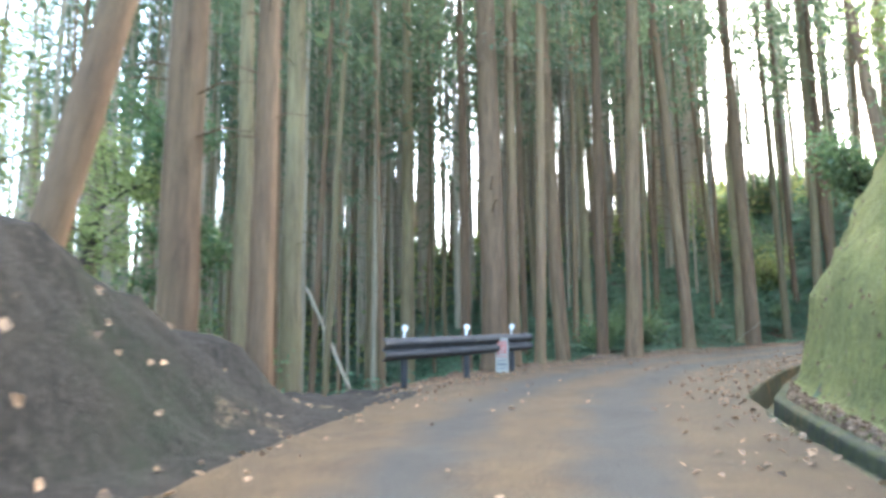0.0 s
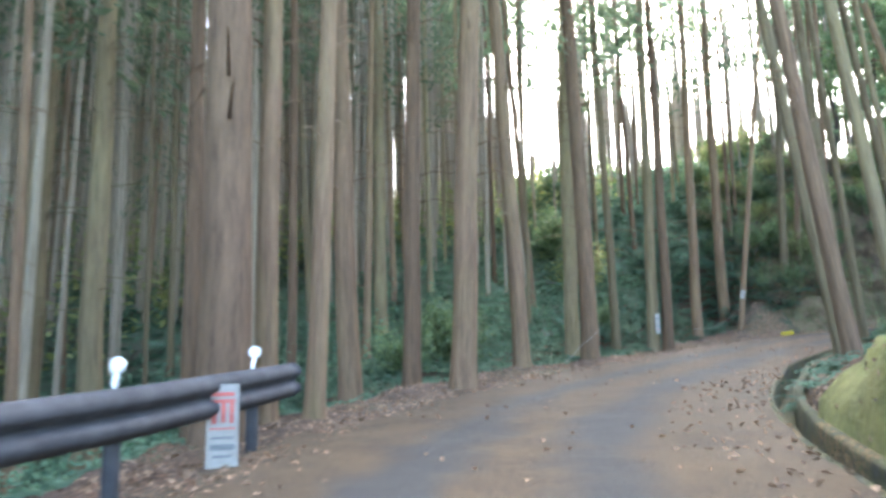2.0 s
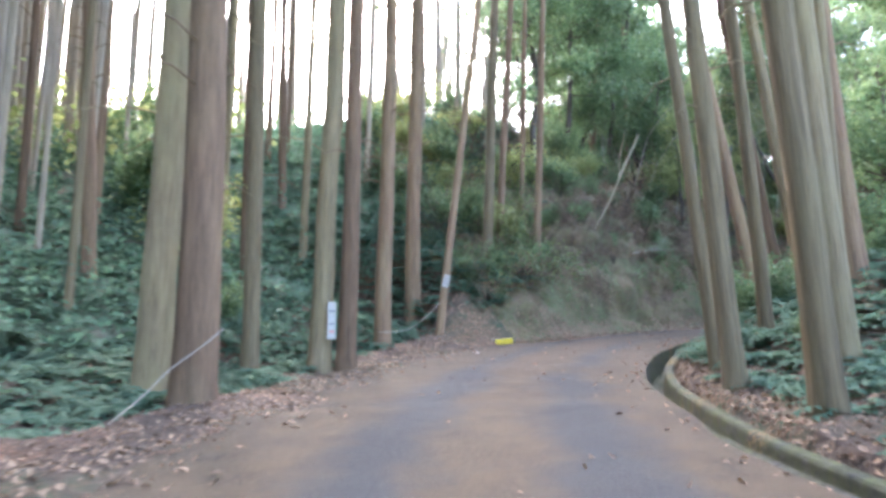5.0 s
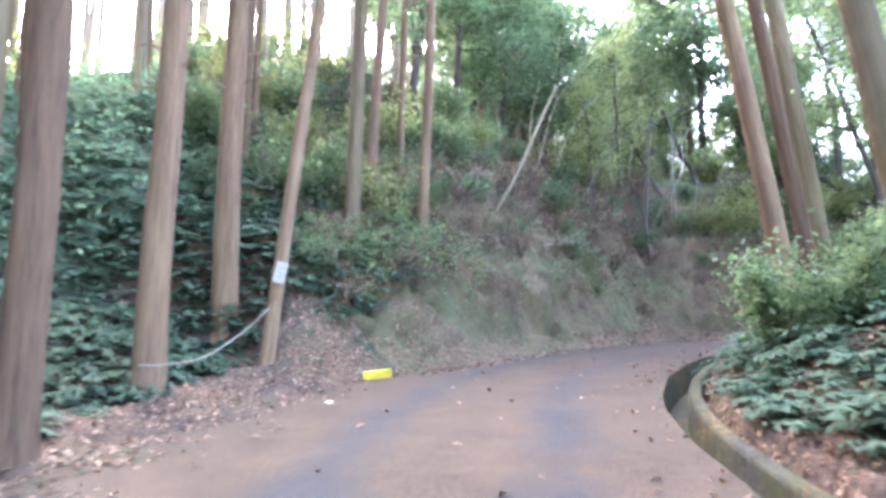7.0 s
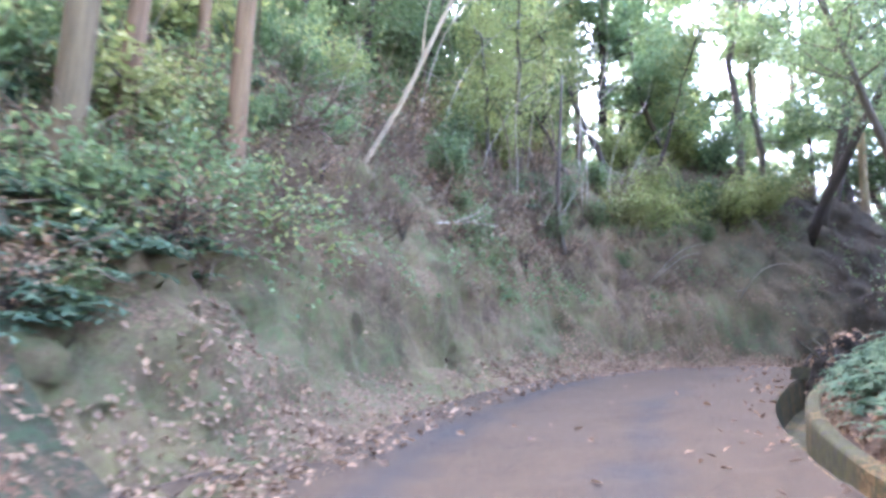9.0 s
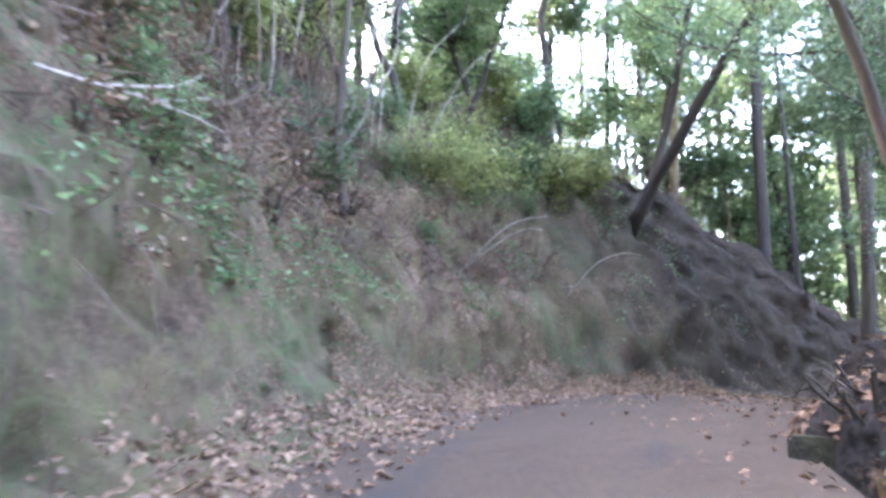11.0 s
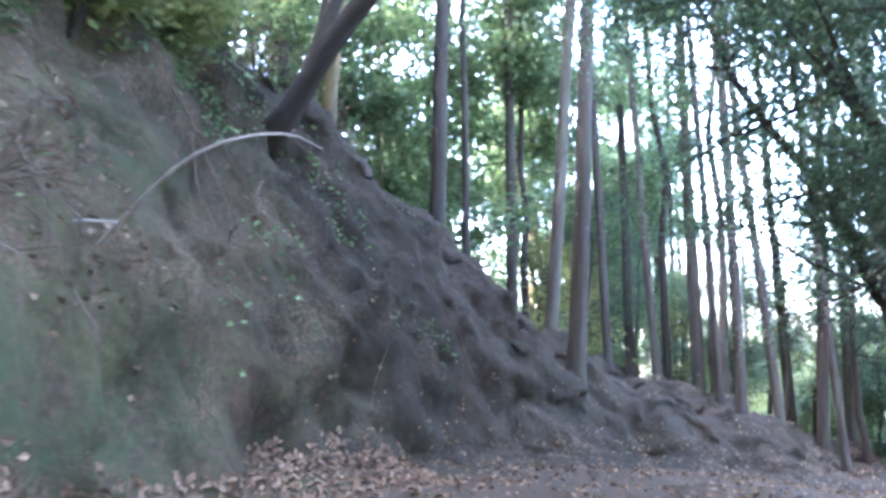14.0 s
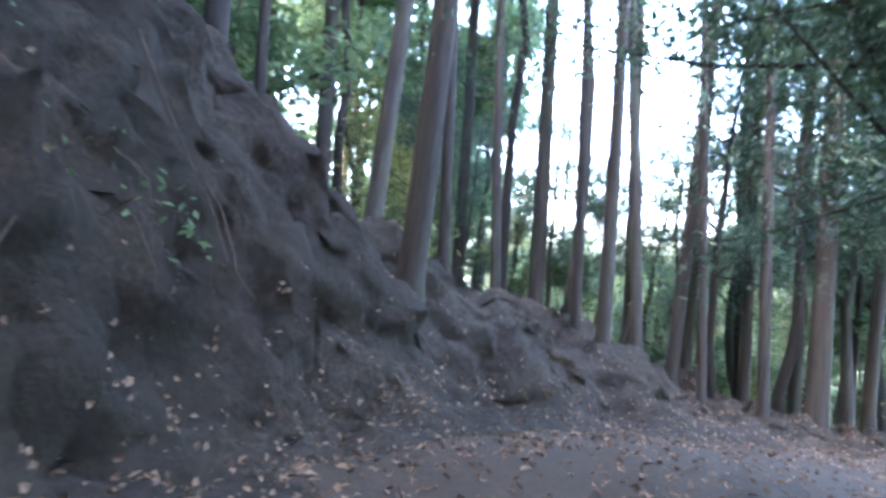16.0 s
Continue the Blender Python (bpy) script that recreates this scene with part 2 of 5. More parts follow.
def rounded_box(name, size, mat, bevel=0.01):
    bm = bmesh.new()
    bmesh.ops.create_cube(bm, size=1)
    bmesh.ops.scale(bm, vec=size, verts=bm.verts)
    bmesh.ops.bevel(bm, geom=bm.edges[:], offset=bevel, segments=2, affect="EDGES")
    me = bpy.data.meshes.new(name)
    bm.to_mesh(me)
    bm.free()
    me.materials.append(mat)
    return me


# ---- the road's line and the lie of the land ----
LINE = [(x, y) for t, x, y, *_ in ROWS]


def smooth_line(pts, step=0.2):
    P = np.array(pts, float)
    s = np.r_[0, np.cumsum(np.hypot(*np.diff(P, axis=0).T))]
    m = np.gradient(P, s, axis=0)
    u = np.arange(0, s[-1], step)
    i = np.clip(np.searchsorted(s, u, side="right") - 1, 0, len(s) - 2)
    h = (s[i + 1] - s[i])[:, None]
    w = ((u - s[i]) / h[:, 0])[:, None]
    Q = (2 * w**3 - 3 * w**2 + 1) * P[i] + (w**3 - 2 * w**2 + w) * h * m[i] + (-2 * w**3 + 3 * w**2) * P[i + 1] + (w**3 - w**2) * h * m[i + 1]
    for _ in range(12):
        Q[1:-1] = 0.25 * Q[:-2] + 0.5 * Q[1:-1] + 0.25 * Q[2:]
    return Q


def hairpin():
    pts = [(-0.25, -26.0), (-0.2, -18.0), (-0.1, -8.0), (-0.03, -3.0)] + LINE
    cx, cy, r = 25.1, 12.55, 7.0
    pts += [(cx + r * math.cos(radians(a)), cy + r * math.sin(radians(a))) for a in range(22, -86, -9)]
    ex, ey = pts[-1]
    pts += [(ex - 0.99 * k, ey - 0.1 * k) for k in (3, 6, 10, 15)]
    return smooth_line(pts)


Q = hairpin()
QS = np.r_[0, np.cumsum(np.hypot(*np.diff(Q, axis=0).T))]
QS -= QS[np.argmin((Q**2).sum(1))]
QT = np.gradient(Q, QS, axis=0)
QT /= np.linalg.norm(QT, axis=1)[:, None]
QZ = np.interp(QS, [-26, -5, 0, 4, 7.3, 11, 14.3, 17.4, 20.3, 23.1, 26, 28.9, 31.7, 34.6, 37.2, 39.8, 42.1, 44, 46, 48.5, 51, 54, 58, 64, 80],
               [-1.2, -0.25, -0.02, 0.1, 0.24, 0.31, 0.4, 0.46, 0.54, 0.66, 0.79, 0.97, 1.18, 1.35, 1.49, 1.6, 1.65, 1.66, 1.6, 1.44, 1.18, 0.72, 0.08, -0.7, -2.4])
for _ in range(30):
    QZ[1:-1] = 0.25 * QZ[:-2] + 0.5 * QZ[1:-1] + 0.25 * QZ[2:]

# profiles: metres out from the road's middle, metres above it, at places along the road
LEFT = {
    -20: [(1.9, 0), (2.4, 0.2), (3.2, 2.0), (4.2, 2.2), (6, 1.5), (12, 0.5), (45, -1)],
    2.8: [(1.9, 0), (2.3, 0.15), (3.0, 1.8), (3.7, 1.95), (5, 1.2), (10, -0.6), (45, -3)],
    5.6: [(1.9, 0), (2.3, 0.1), (3.0, 0.95), (3.6, 1.0), (5, 0.3), (10, -1.4), (45, -3)],
    7.0: [(1.9, 0), (2.3, 0.0), (3.0, 0.12), (3.6, 0.05), (5, -0.6), (10, -2.0), (45, -3)],
    9.0: [(1.9, 0), (2.4, -0.05), (3.2, -0.1), (4.0, -0.35), (6, -1.0), (10, -2.3), (45, -3)],
    16: [(2.0, 0), (2.6, 0), (3.2, -0.1), (4.0, -0.3), (10, -1.8), (45, 2)],
    20: [(2.1, 0), (3.2, 0.05), (4.0, 0), (8, 0.3), (14, 2.0), (45, 9)],
    26: [(2.2, 0), (3.2, -0.15), (4.2, -0.2), (8, 1.3), (14, 3.8), (22, 5.5), (45, 6)],
    28.5: [(2.1, 0), (3.0, -0.02), (3.6, 0.0), (5.0, 0.5), (8, 1.7), (14, 4.2), (22, 6.5), (45, 7)],
    30.8: [(1.9, 0), (2.6, 0.1), (3.2, 0.15), (4.0, 0.35), (5.0, 0.75), (8, 2.2), (12, 4.2), (20, 7.2), (45, 8.5)],
    32.3: [(1.6, 0), (2.0, 0.2), (2.5, 0.8), (3.5, 1.6), (5.0, 2.4), (8, 4.0), (12, 6.0), (20, 8.5), (45, 11)],
    33.7: [(1.3, 0), (1.8, 0.2), (2.2, 0.9), (2.7, 1.5), (3.5, 2.0), (8, 5.5), (45, 15)],
    36: [(1.2, 0), (1.9, 0.2), (2.3, 1.6), (3.2, 3.2), (8, 8.0), (45, 15)],
    43: [(1.4, 0), (2.1, 0.2), (2.5, 1.35), (3.1, 2.6), (4.6, 4.9), (45, 4)],
    46: [(1.4, 0), (2.1, 0.25), (2.45, 1.7), (3.1, 3.0), (3.8, 4.2), (4.6, 5.6), (45, -8)],
    48.3: [(1.3, 0), (2.0, 0.2), (2.5, 1.5), (3.2, 2.8), (4.4, 4.7), (7, 4.6), (45, -12)],
    50: [(1.3, 0), (1.9, 0.2), (2.6, 1.4), (3.4, 2.7), (4.4, 3.6), (7, 3.2), (45, -14)],
    51.5: [(1.3, 0), (2.0, 0.25), (2.7, 1.0), (3.7, 1.6), (4.6, 1.9), (6.5, 1.6), (45, -15)],
    53.8: [(1.3, 0), (2.0, 0.2), (2.8, 0.75), (3.6, 0.95), (5.2, 1.05), (7, 0.6), (45, -16)],
    55.3: [(1.3, 0), (2.0, 0.1), (2.8, 0.25), (3.9, 0.3), (6.2, 0.7), (8, 0.2), (45, -17)],
    57: [(1.3, 0), (1.8, 0.0), (3.4, 0.0), (4.6, -0.2), (45, -17)],
    80: [(1.3, 0), (1.8, 0.1), (3.4, 0.1), (4.6, -0.3), (45, -17)],
}
RIGHT = {
    -20: [(2.92, 0.03), (3.12, 1.2), (4.9, 4.3), (8, 6.0), (30, 7)],
    12.5: [(2.92, 0.03), (3.12, 1.2), (4.9, 4.2), (8, 5.0), (30, 5)],
    14.8: [(2.8, 0.05), (3.1, 0.5), (4.8, 1.6), (8, 2.2), (30, 4)],
    18: [(2.5, 0.06), (3.0, 0.12), (5.0, 0.7), (8, 1.5), (30, 3)],
    24: [(2.5, 0.08), (3.0, 0.15), (5.0, 0.7), (8, 1.5), (30, 3)],
    30: [(2.45, 0.1), (3.0, 0.45), (5.0, 1.4), (8, 2.2), (30, 3)],
    40: [(2.45, 0.15), (3.0, 0.5), (5.0, 1.2), (8, 1.6), (30, 1)],
    46: [(2.3, 0.1), (3.0, 0.35), (5.0, 0.5), (8, 0.4), (30, -1)],
    58: [(2.3, 0.1), (3.0, 0.2), (5.0, -0.2), (8, -0.8), (30, -4)],
    80: [(2.3, 0.1), (3.0, 0.2), (5.0, -0.2), (8, -0.8), (30, -4)],
}


def kerb_shift(s):
    """How far the gutter stands out from its usual line: the road is wider before the bend."""
    return np.interp(s, [-26, 7, 8.8, 10, 12, 14, 16, 18.8, 21.2, 23, 26, 30, 33, 40], [0.33, 0.3, 0.27, 0.42, 0.58, 0.58, 0.56, 0.38, 0.18, -0.06, -0.14, -0.15, -0.08, -0.08])


def profile(table, s, a):
    keys = sorted(table)
    s = np.clip(np.asarray(s, float), keys[0], keys[-1])
    H = np.array([np.interp(np.asarray(a, float), [p[0] for p in table[k]], [p[1] for p in table[k]]) for k in keys])
    i = np.clip(np.searchsorted(keys, s, side="right") - 1, 0, len(keys) - 2)
    k = np.array(keys, float)
    w = (s - k[i]) / (k[i + 1] - k[i])
    w = w * w * (3 - 2 * w)
    cols = np.arange(len(s))
    return H[i, cols] * (1 - w) + H[i + 1, cols] * w


def along(x, y):
    """Place along the road and metres to its right, for arrays of points; the road's height there too."""
    x, y = np.asarray(x, float), np.asarray(y, float)
    best = np.empty(len(x), int)
    for k in range(0, len(x), 4000):
        d2 = (x[k:k + 4000, None] - Q[None, ::2, 0])**2 + (y[k:k + 4000, None] - Q[None, ::2, 1])**2
        best[k:k + 4000] = np.argmin(d2, axis=1) * 2
    vx, vy = x - Q[best, 0], y - Q[best, 1]
    side = QT[best, 1] * vx - QT[best, 0] * vy
    return QS[best], np.sign(side) * np.hypot(vx, vy), QZ[best]


def land(x, y):
    s, d, z = along(x, y)
    a = np.abs(d)
    h = np.where(d < 0, profile(LEFT, s, a), profile(RIGHT, s, a))
    return z + h


def wobble(x, y, z, scale, amp):
    return np.array([noise.fractal(Vector((a * scale, b * scale, c * scale)), 0.6, 2.1, 5) for a, b, c in zip(x, y, z)]) * amp


def axis_lines(lo, hi, far_lo, far_hi, fine):
    mid = list(np.arange(lo, hi, fine))
    out, v, st = [], hi, fine
    while v < far_hi:
        out.append(v)
        st *= 1.16
        v += st
    back, v, st = [], lo - fine, fine
    while v > far_lo:
        back.append(v)
        st *= 1.16
        v -= st
    return np.array(back[::-1] + mid + out)


def build_ground():
    gx, gy = axis_lines(-16, 50, -900, 900, 0.6), axis_lines(-14, 48, -900, 900, 0.6)
    X, Y = np.meshgrid(gx, gy)
    Z = land(X.ravel(), Y.ravel()).reshape(X.shape)
    s, d, rz = (v.reshape(X.shape) for v in along(X.ravel(), Y.ravel()))
    soft = Z.copy()
    for _ in range(10):
        soft[1:-1, 1:-1] = (soft[1:-1, 1:-1] * 2 + soft[:-2, 1:-1] + soft[2:, 1:-1] + soft[1:-1, :-2] + soft[1:-1, 2:]) / 6
    w = np.clip((np.abs(d) - 5.5) / 4, 0, 1)
    Z = Z * (1 - w) + soft * w
    far = np.clip((np.abs(d) - 45) / 200, 0, 1)
    Z += np.where(np.abs(d) > 45, 14 * far * np.clip((Y - X * 0.6) / 120, -1.5, 1.0), 0)
    Z += wobble(X.ravel(), Y.ravel(), Z.ravel(), 0.35, 0.22).reshape(X.shape) * np.clip((np.abs(d) - 4) / 3, 0, 1)
    sheet = Z.copy()
    near = np.clip((6.4 - np.abs(d)) / 0.9, 0, 1)
    sheet -= near * np.where((s > 30) & (d < 0), 1.4, 0.55)
    V = np.c_[X.ravel(), Y.ravel(), sheet.ravel()]
    me = mesh_of("ground", V, grid_faces(len(gy), len(gx)), FERNY, True)
    ob = tagged(new("ground", me), "forest floor of dark soil, moss and dead needles", "ground", kind="structure")
    return gx, gy, Z, ob


GX, GY, GZ, GROUND = build_ground()


def ground_z(x, y):
    """Height of the land at one place."""
    i = int(np.clip(np.searchsorted(GX, x) - 1, 0, len(GX) - 2))
    j = int(np.clip(np.searchsorted(GY, y) - 1, 0, len(GY) - 2))
    u, v = (x - GX[i]) / (GX[i + 1] - GX[i]), (y - GY[j]) / (GY[j + 1] - GY[j])
    return float((GZ[j, i] * (1 - u) + GZ[j, i + 1] * u) * (1 - v) + (GZ[j + 1, i] * (1 - u) + GZ[j + 1, i + 1] * u) * v)


def exact_z(x, y):
    s, d, z = along([x], [y])
    return float(land([x], [y])[0]) if abs(d[0]) < 6 else ground_z(x, y)


def at(s, d):
    """Point of the plan at s along the road and d to its right."""
    x, y = np.interp(s, QS, Q[:, 0]), np.interp(s, QS, Q[:, 1])
    tx, ty = np.interp(s, QS, QT[:, 0]), np.interp(s, QS, QT[:, 1])
    return x + ty * d, y - tx * d


def strip(name, label, category, s0, s1, side, a0, a1, mat, amp=0.12, ds=0.2, da=0.16, rugged=0.0):
    """A band of land beside the road, finer than the ground sheet."""
    ss, aa = np.arange(s0, s1 + ds / 2, ds), np.arange(a0, a1 + da / 2, da)
    S, A = np.meshgrid(ss, aa, indexing="ij")
    A = A + (kerb_shift(S) * np.clip(1 - (A - a0) / 1.4, 0, 1) if side > 0 else 0)
    x, y = at(S.ravel(), side * A.ravel())
    z = np.interp(S.ravel(), QS, QZ) + profile(LEFT if side < 0 else RIGHT, S.ravel(), A.ravel())
    fade = np.clip((A.ravel() - a0) / 1.3, 0.12, 1)
    gz = np.array([ground_z(p, q) for p, q in zip(x, y)])
    outer = np.clip((A.ravel() - (a1 - 1.2)) / 1.2, 0, 1)
    z = z * (1 - outer) + (gz - 0.35) * outer
    n1 = wobble(x, y, z, 0.9, amp * 1.6) + wobble(x + 31, y, z, 3.2, amp * 0.55)
    z = z + n1 * fade * (1 - outer)
    push = wobble(x, y + 77, z, 1.3, amp * 1.2) * fade * (1 - outer)
    if rugged:
        crag = np.abs(wobble(x + y, z * 1.6 + S.ravel() * 0.5, x - y, 0.85, 1.0)) + 0.5 * np.abs(wobble(x * 2 + 9, y * 2, z * 2, 1.1, 1.0))
        push = push + np.clip(rugged * (0.45 - crag), -0.16, 0.14) * np.clip((A.ravel() - a0 - 0.5) / 0.5, 0, 1) * (1 - outer)
    tx, ty = np.interp(S.ravel(), QS, QT[:, 0]), np.interp(S.ravel(), QS, QT[:, 1])
    V = np.c_[x + side * ty * push, y - side * tx * push, z + 0.004 - 0.03 * np.clip(1 - (A.ravel() - a0) / 0.3, 0, 1) - (0.25 * (A.ravel() < A.min(axis=1).repeat(A.shape[1]) + 0.01) if side > 0 else 0)]
    F = grid_faces(len(ss), len(aa))
    if side < 0:
        F = F[:, ::-1]
    ob = new(name, mesh_of(name, V, F, mat, True, np.c_[S.ravel(), A.ravel()]))
    return tagged(ob, label, category, kind="structure")


ROADSIDE_MOUND = strip("roadside_mound", "dark bare earth mound beside the road", "bank", -24, 10, -1, 1.75, 6.6, DARK)
VERGE = strip("verge", "roadside verge of soil, needles and small ferns", "verge", 10, 32.2, -1, 1.75, 6.6, FLOOR, 0.09)
CUT_BANK = strip("cut_bank", "steep cut bank of bare soil, mossy, then dark and crumbling", "bank", 32.0, 78, -1, 1.0, 6.6, CUT, 0.2, 0.1, 0.07, -0.2)
MOSSY_BANK = strip("mossy_bank", "steep bank wholly grown over with yellow-green moss", "bank", -24, 15.6, 1, 2.27, 6.6, MOSS, 0.12, 0.2, 0.12)
INNER_VERGE = strip("inner_verge", "leaf-strewn soil inside the bend", "verge", 15.6, 40.2, 1, 2.27, 6.6, FLOOR, 0.1)
LATE_VERGE = strip("late_verge", "dark leaf-strewn soil at the road edge past the gutter", "verge", 40.0, 78, 1, 1.8, 6.6, FLOOR, 0.1)


def build_road():
    ss = np.arange(-25, 74, 0.25)
    dd = np.linspace(-2.35, 1.92, 22)
    S, D = np.meshgrid(ss, dd, indexing="ij")
    D = D + np.clip(D / 1.9, 0, 1) * np.where(S < 40, kerb_shift(S), 0)
    x, y = at(S.ravel(), D.ravel())
    z = np.interp(S.ravel(), QS, QZ) + 0.012 + wobble(x, y, x * 0, 0.8, 0.025) - 0.03 * np.clip(np.abs(D.ravel()) - 1.4, 0, 1)
    me = mesh_of("road", np.c_[x, y, z], grid_faces(len(ss), len(dd)), ROAD, True, np.c_[S.ravel(), D.ravel()])
    me.flip_normals()
    return tagged(new("road", me), "narrow worn grey road strewn with rust-brown needles", "road", kind="structure")


ROADWAY = build_road()


def gutter_piece(s0, s1):
    """One length of open concrete channel: road-side lip, floor, far wall with a rounded mossy top."""
    prof = [(1.86, -0.02), (1.9, 0.0), (1.92, -0.03), (1.94, -0.36), (2.04, -0.38), (2.15, -0.36), (2.17, -0.03), (2.19, -0.01), (2.28, 0.0), (2.3, -0.02), (2.34, -0.4)]
    ss = np.linspace(s0, s1, 7)
    V = []
    for s in ss:
        z = np.interp(s, QS, QZ)
        for d, h in prof:
            x, y = at(s, d + kerb_shift(s))
            V.append((x, y, z + h))
    me = mesh_of("gutter", np.array(V), grid_faces(len(ss), len(prof)), CONCRETE)
    me.flip_normals()
    return me


for k in range(-24, 40, 2):
    tagged(new("gutter", gutter_piece(k, k + 1.99)), "open concrete roadside gutter with moss and leaf litter", "gutter", kind="structure")


# ---- trees ----
def leaf_cards(P, size, seed, droop=0.3, long=1.9, updir=None):
    """One small folded leaf or spray per point: two triangles sharing a bent rib."""
    g = np.random.default_rng(seed)
    n = len(P)
    d = g.normal(size=(n, 3)) if updir is None else updir + 0.35 * g.normal(size=(n, 3))
    d[:, 2] = d[:, 2] * 0.5 - droop
    d /= np.linalg.norm(d, axis=1)[:, None]
    side = np.cross(d, g.normal(size=(n, 3)) * 0.5 + (0, 0, 1))
    side /= np.linalg.norm(side, axis=1)[:, None] + 1e-9
    up = np.cross(side, d)
    L = (size * long * g.uniform(0.6, 1.25, n))[:, None]
    W = (size * g.uniform(0.6, 1.2, n))[:, None]
    V = np.stack([P, P + d * L * 0.5 + side * W * 0.5 + up * W * 0.12, P + d * L, P + d * L * 0.5 - side * W * 0.5 + up * W * 0.12], 1).reshape(-1, 3)
    i = np.arange(n) * 4
    F = np.concatenate([np.c_[i, i + 1, i + 2], np.c_[i, i + 2, i + 3]])
    return V, F.tolist()


def cedar_trunk(seed, height=24.0):
    """Unit-thick (0.2 m) straight trunk with flared foot, slight bends and uneven girth."""
    g = np.random.default_rng(seed)
    h = np.r_[-0.5, -0.1, 0.12, 0.4, 0.9, 1.8, np.linspace(3, height, 11)]
    bend = np.cumsum(g.normal(size=(len(h), 2)) * 0.012 * np.gradient(h)[:, None], axis=0)
    bend[:4] = 0
    r = 0.2 * (1 - 0.72 * np.clip(h, 0, None) / height)
    r[:5] *= [1.8, 1.45, 1.2, 1.07, 1.01]
    return tube(np.c_[bend, h], r, 11, 0.04, seed), bend, h


def cedar_crown(seed, bend, hs, base=8.5, top=24.6, mat=None, sprays=1500):
    """Limbs standing out in whorls, each hung with many small drooping sprays."""
    g = np.random.default_rng(seed + 50)
    n = 64
    z = base + (top - base) * g.uniform(0, 1, n)**0.9
    reach = (0.55 + 1.75 * (1 - (z - base) / (top - base))**0.7) * g.uniform(0.55, 1.2, n)
    az = g.uniform(0, 2 * np.pi, n)
    sx, sy = np.interp(z, hs, bend[:, 0]), np.interp(z, hs, bend[:, 1])
    pts, out = [], []
    for k in range(n):
        m = max(6, int(1.25 * sprays * reach[k] / reach.sum()))
        u = g.uniform(0.2, 1.0, m)
        dx, dy = math.cos(az[k]), math.sin(az[k])
        spread = g.normal(size=(m, 3)) * (0.1 + 0.2 * u)[:, None] * (1, 1, 0.75)
        p = np.c_[sx[k] + dx * reach[k] * u, sy[k] + dy * reach[k] * u, z[k] + 0.25 * u * reach[k] - 0.35 * (u * reach[k])**2 * 0.5]
        pts.append(p + spread)
        out.append(np.tile((dx, dy, -0.2), (m, 1)))
    V, F = leaf_cards(np.concatenate(pts), 0.14, seed, 0.45, 2.2, np.concatenate(out))
    return mesh_of("crown", V, F, mat or NEEDLES)


def limbs(seed, bend, hs, lo, hi, n, reach=1.5, thick=0.018):
    g = np.random.default_rng(seed + 90)
    out = []
    for k in range(n):
        z, az, L = g.uniform(lo, hi), g.uniform(0, 6.28), reach * g.uniform(0.4, 1.1)
        x, y = np.interp(z, hs, bend[:, 0]), np.interp(z, hs, bend[:, 1])
        dx, dy, rise = math.cos(az), math.sin(az), g.uniform(-0.25, 0.35)
        p = [(x, y, z), (x + dx * L * 0.5, y + dy * L * 0.5, z + L * rise * 0.5 + 0.05), (x + dx * L, y + dy * L, z + L * rise - 0.12 * L)]
        out.append(tube(p, [thick, thick * 0.7, thick * 0.2], 4, 0, seed + k, False))
    return joined(out)


def cedar(seed, base, sprays, label, skin=None):
    tr, bend, hs = cedar_trunk(seed)
    ob = tagged(new("cedar_tree"), label, "tree", "cedars of the plantation")
    V, F = joined([tr, limbs(seed, bend, hs, 3.2, base + 3, 24, 1.3)])
    part("trunk", mesh_of("trunk", V, F, skin or BARK, True), ob)
    tagged(part("crown", cedar_crown(seed, bend, hs, base, 24.6, NEEDLES, sprays), ob, "dark green drooping needle sprays"), kind="stuff")
    return ob


def broadleaf(seed, height, lean, base, leaves, size, mat, label, reach=1.6, wander=0.09):
    """Slim forked evergreen tree with an open, uneven crown."""
    g = np.random.default_rng(seed)
    h = np.linspace(-0.4, height, 12)
    bend = np.cumsum(g.normal(size=(12, 2)) * wander, axis=0) + np.outer(np.clip(h, 0, None), lean)
    bend[:2] = 0
    r = 0.11 * (1 - 0.8 * np.clip(h, 0, None) / height)
    r[0] *= 1.5
    pieces = [tube(np.c_[bend, h], r, 8, 0.05, seed)]
    pts = []
    for k in range(26):
        z = g.uniform(base, height)
        az, L = g.uniform(0, 6.28), reach * g.uniform(0.5, 1.3) * (1.15 - 0.5 * (z - base) / (height - base))
        x, y = np.interp(z, h, bend[:, 0]), np.interp(z, h, bend[:, 1])
        e = np.array((x + math.cos(az) * L, y + math.sin(az) * L, z + L * g.uniform(0.0, 0.7)))
        m = (np.array((x, y, z)) + e) / 2 + (0, 0, -0.06 * L)
        pieces.append(tube([(x, y, z), m, e], [0.03, 0.018, 0.006], 5, 0, seed + k, False))
        cnt = leaves // 26
        u = g.uniform(0.3, 1.1, cnt)[:, None]
        pts.append(np.array((x, y, z)) * (1 - u) + e * u + g.normal(size=(cnt, 3)) * 0.3 * (1, 1, 0.6))
    ob = tagged(new("broadleaf_tree"), label, "tree", "evergreen broadleaf trees")
    V, F = joined(pieces)
    part("trunk", mesh_of("trunk", V, F, BARK_DARK, True), ob)
    V, F = leaf_cards(np.concatenate(pts), size, seed, 0.15, 1.8)
    tagged(part("crown", mesh_of("crown", V, F, mat), ob, "loose glossy green leaves"), kind="stuff")
    return ob


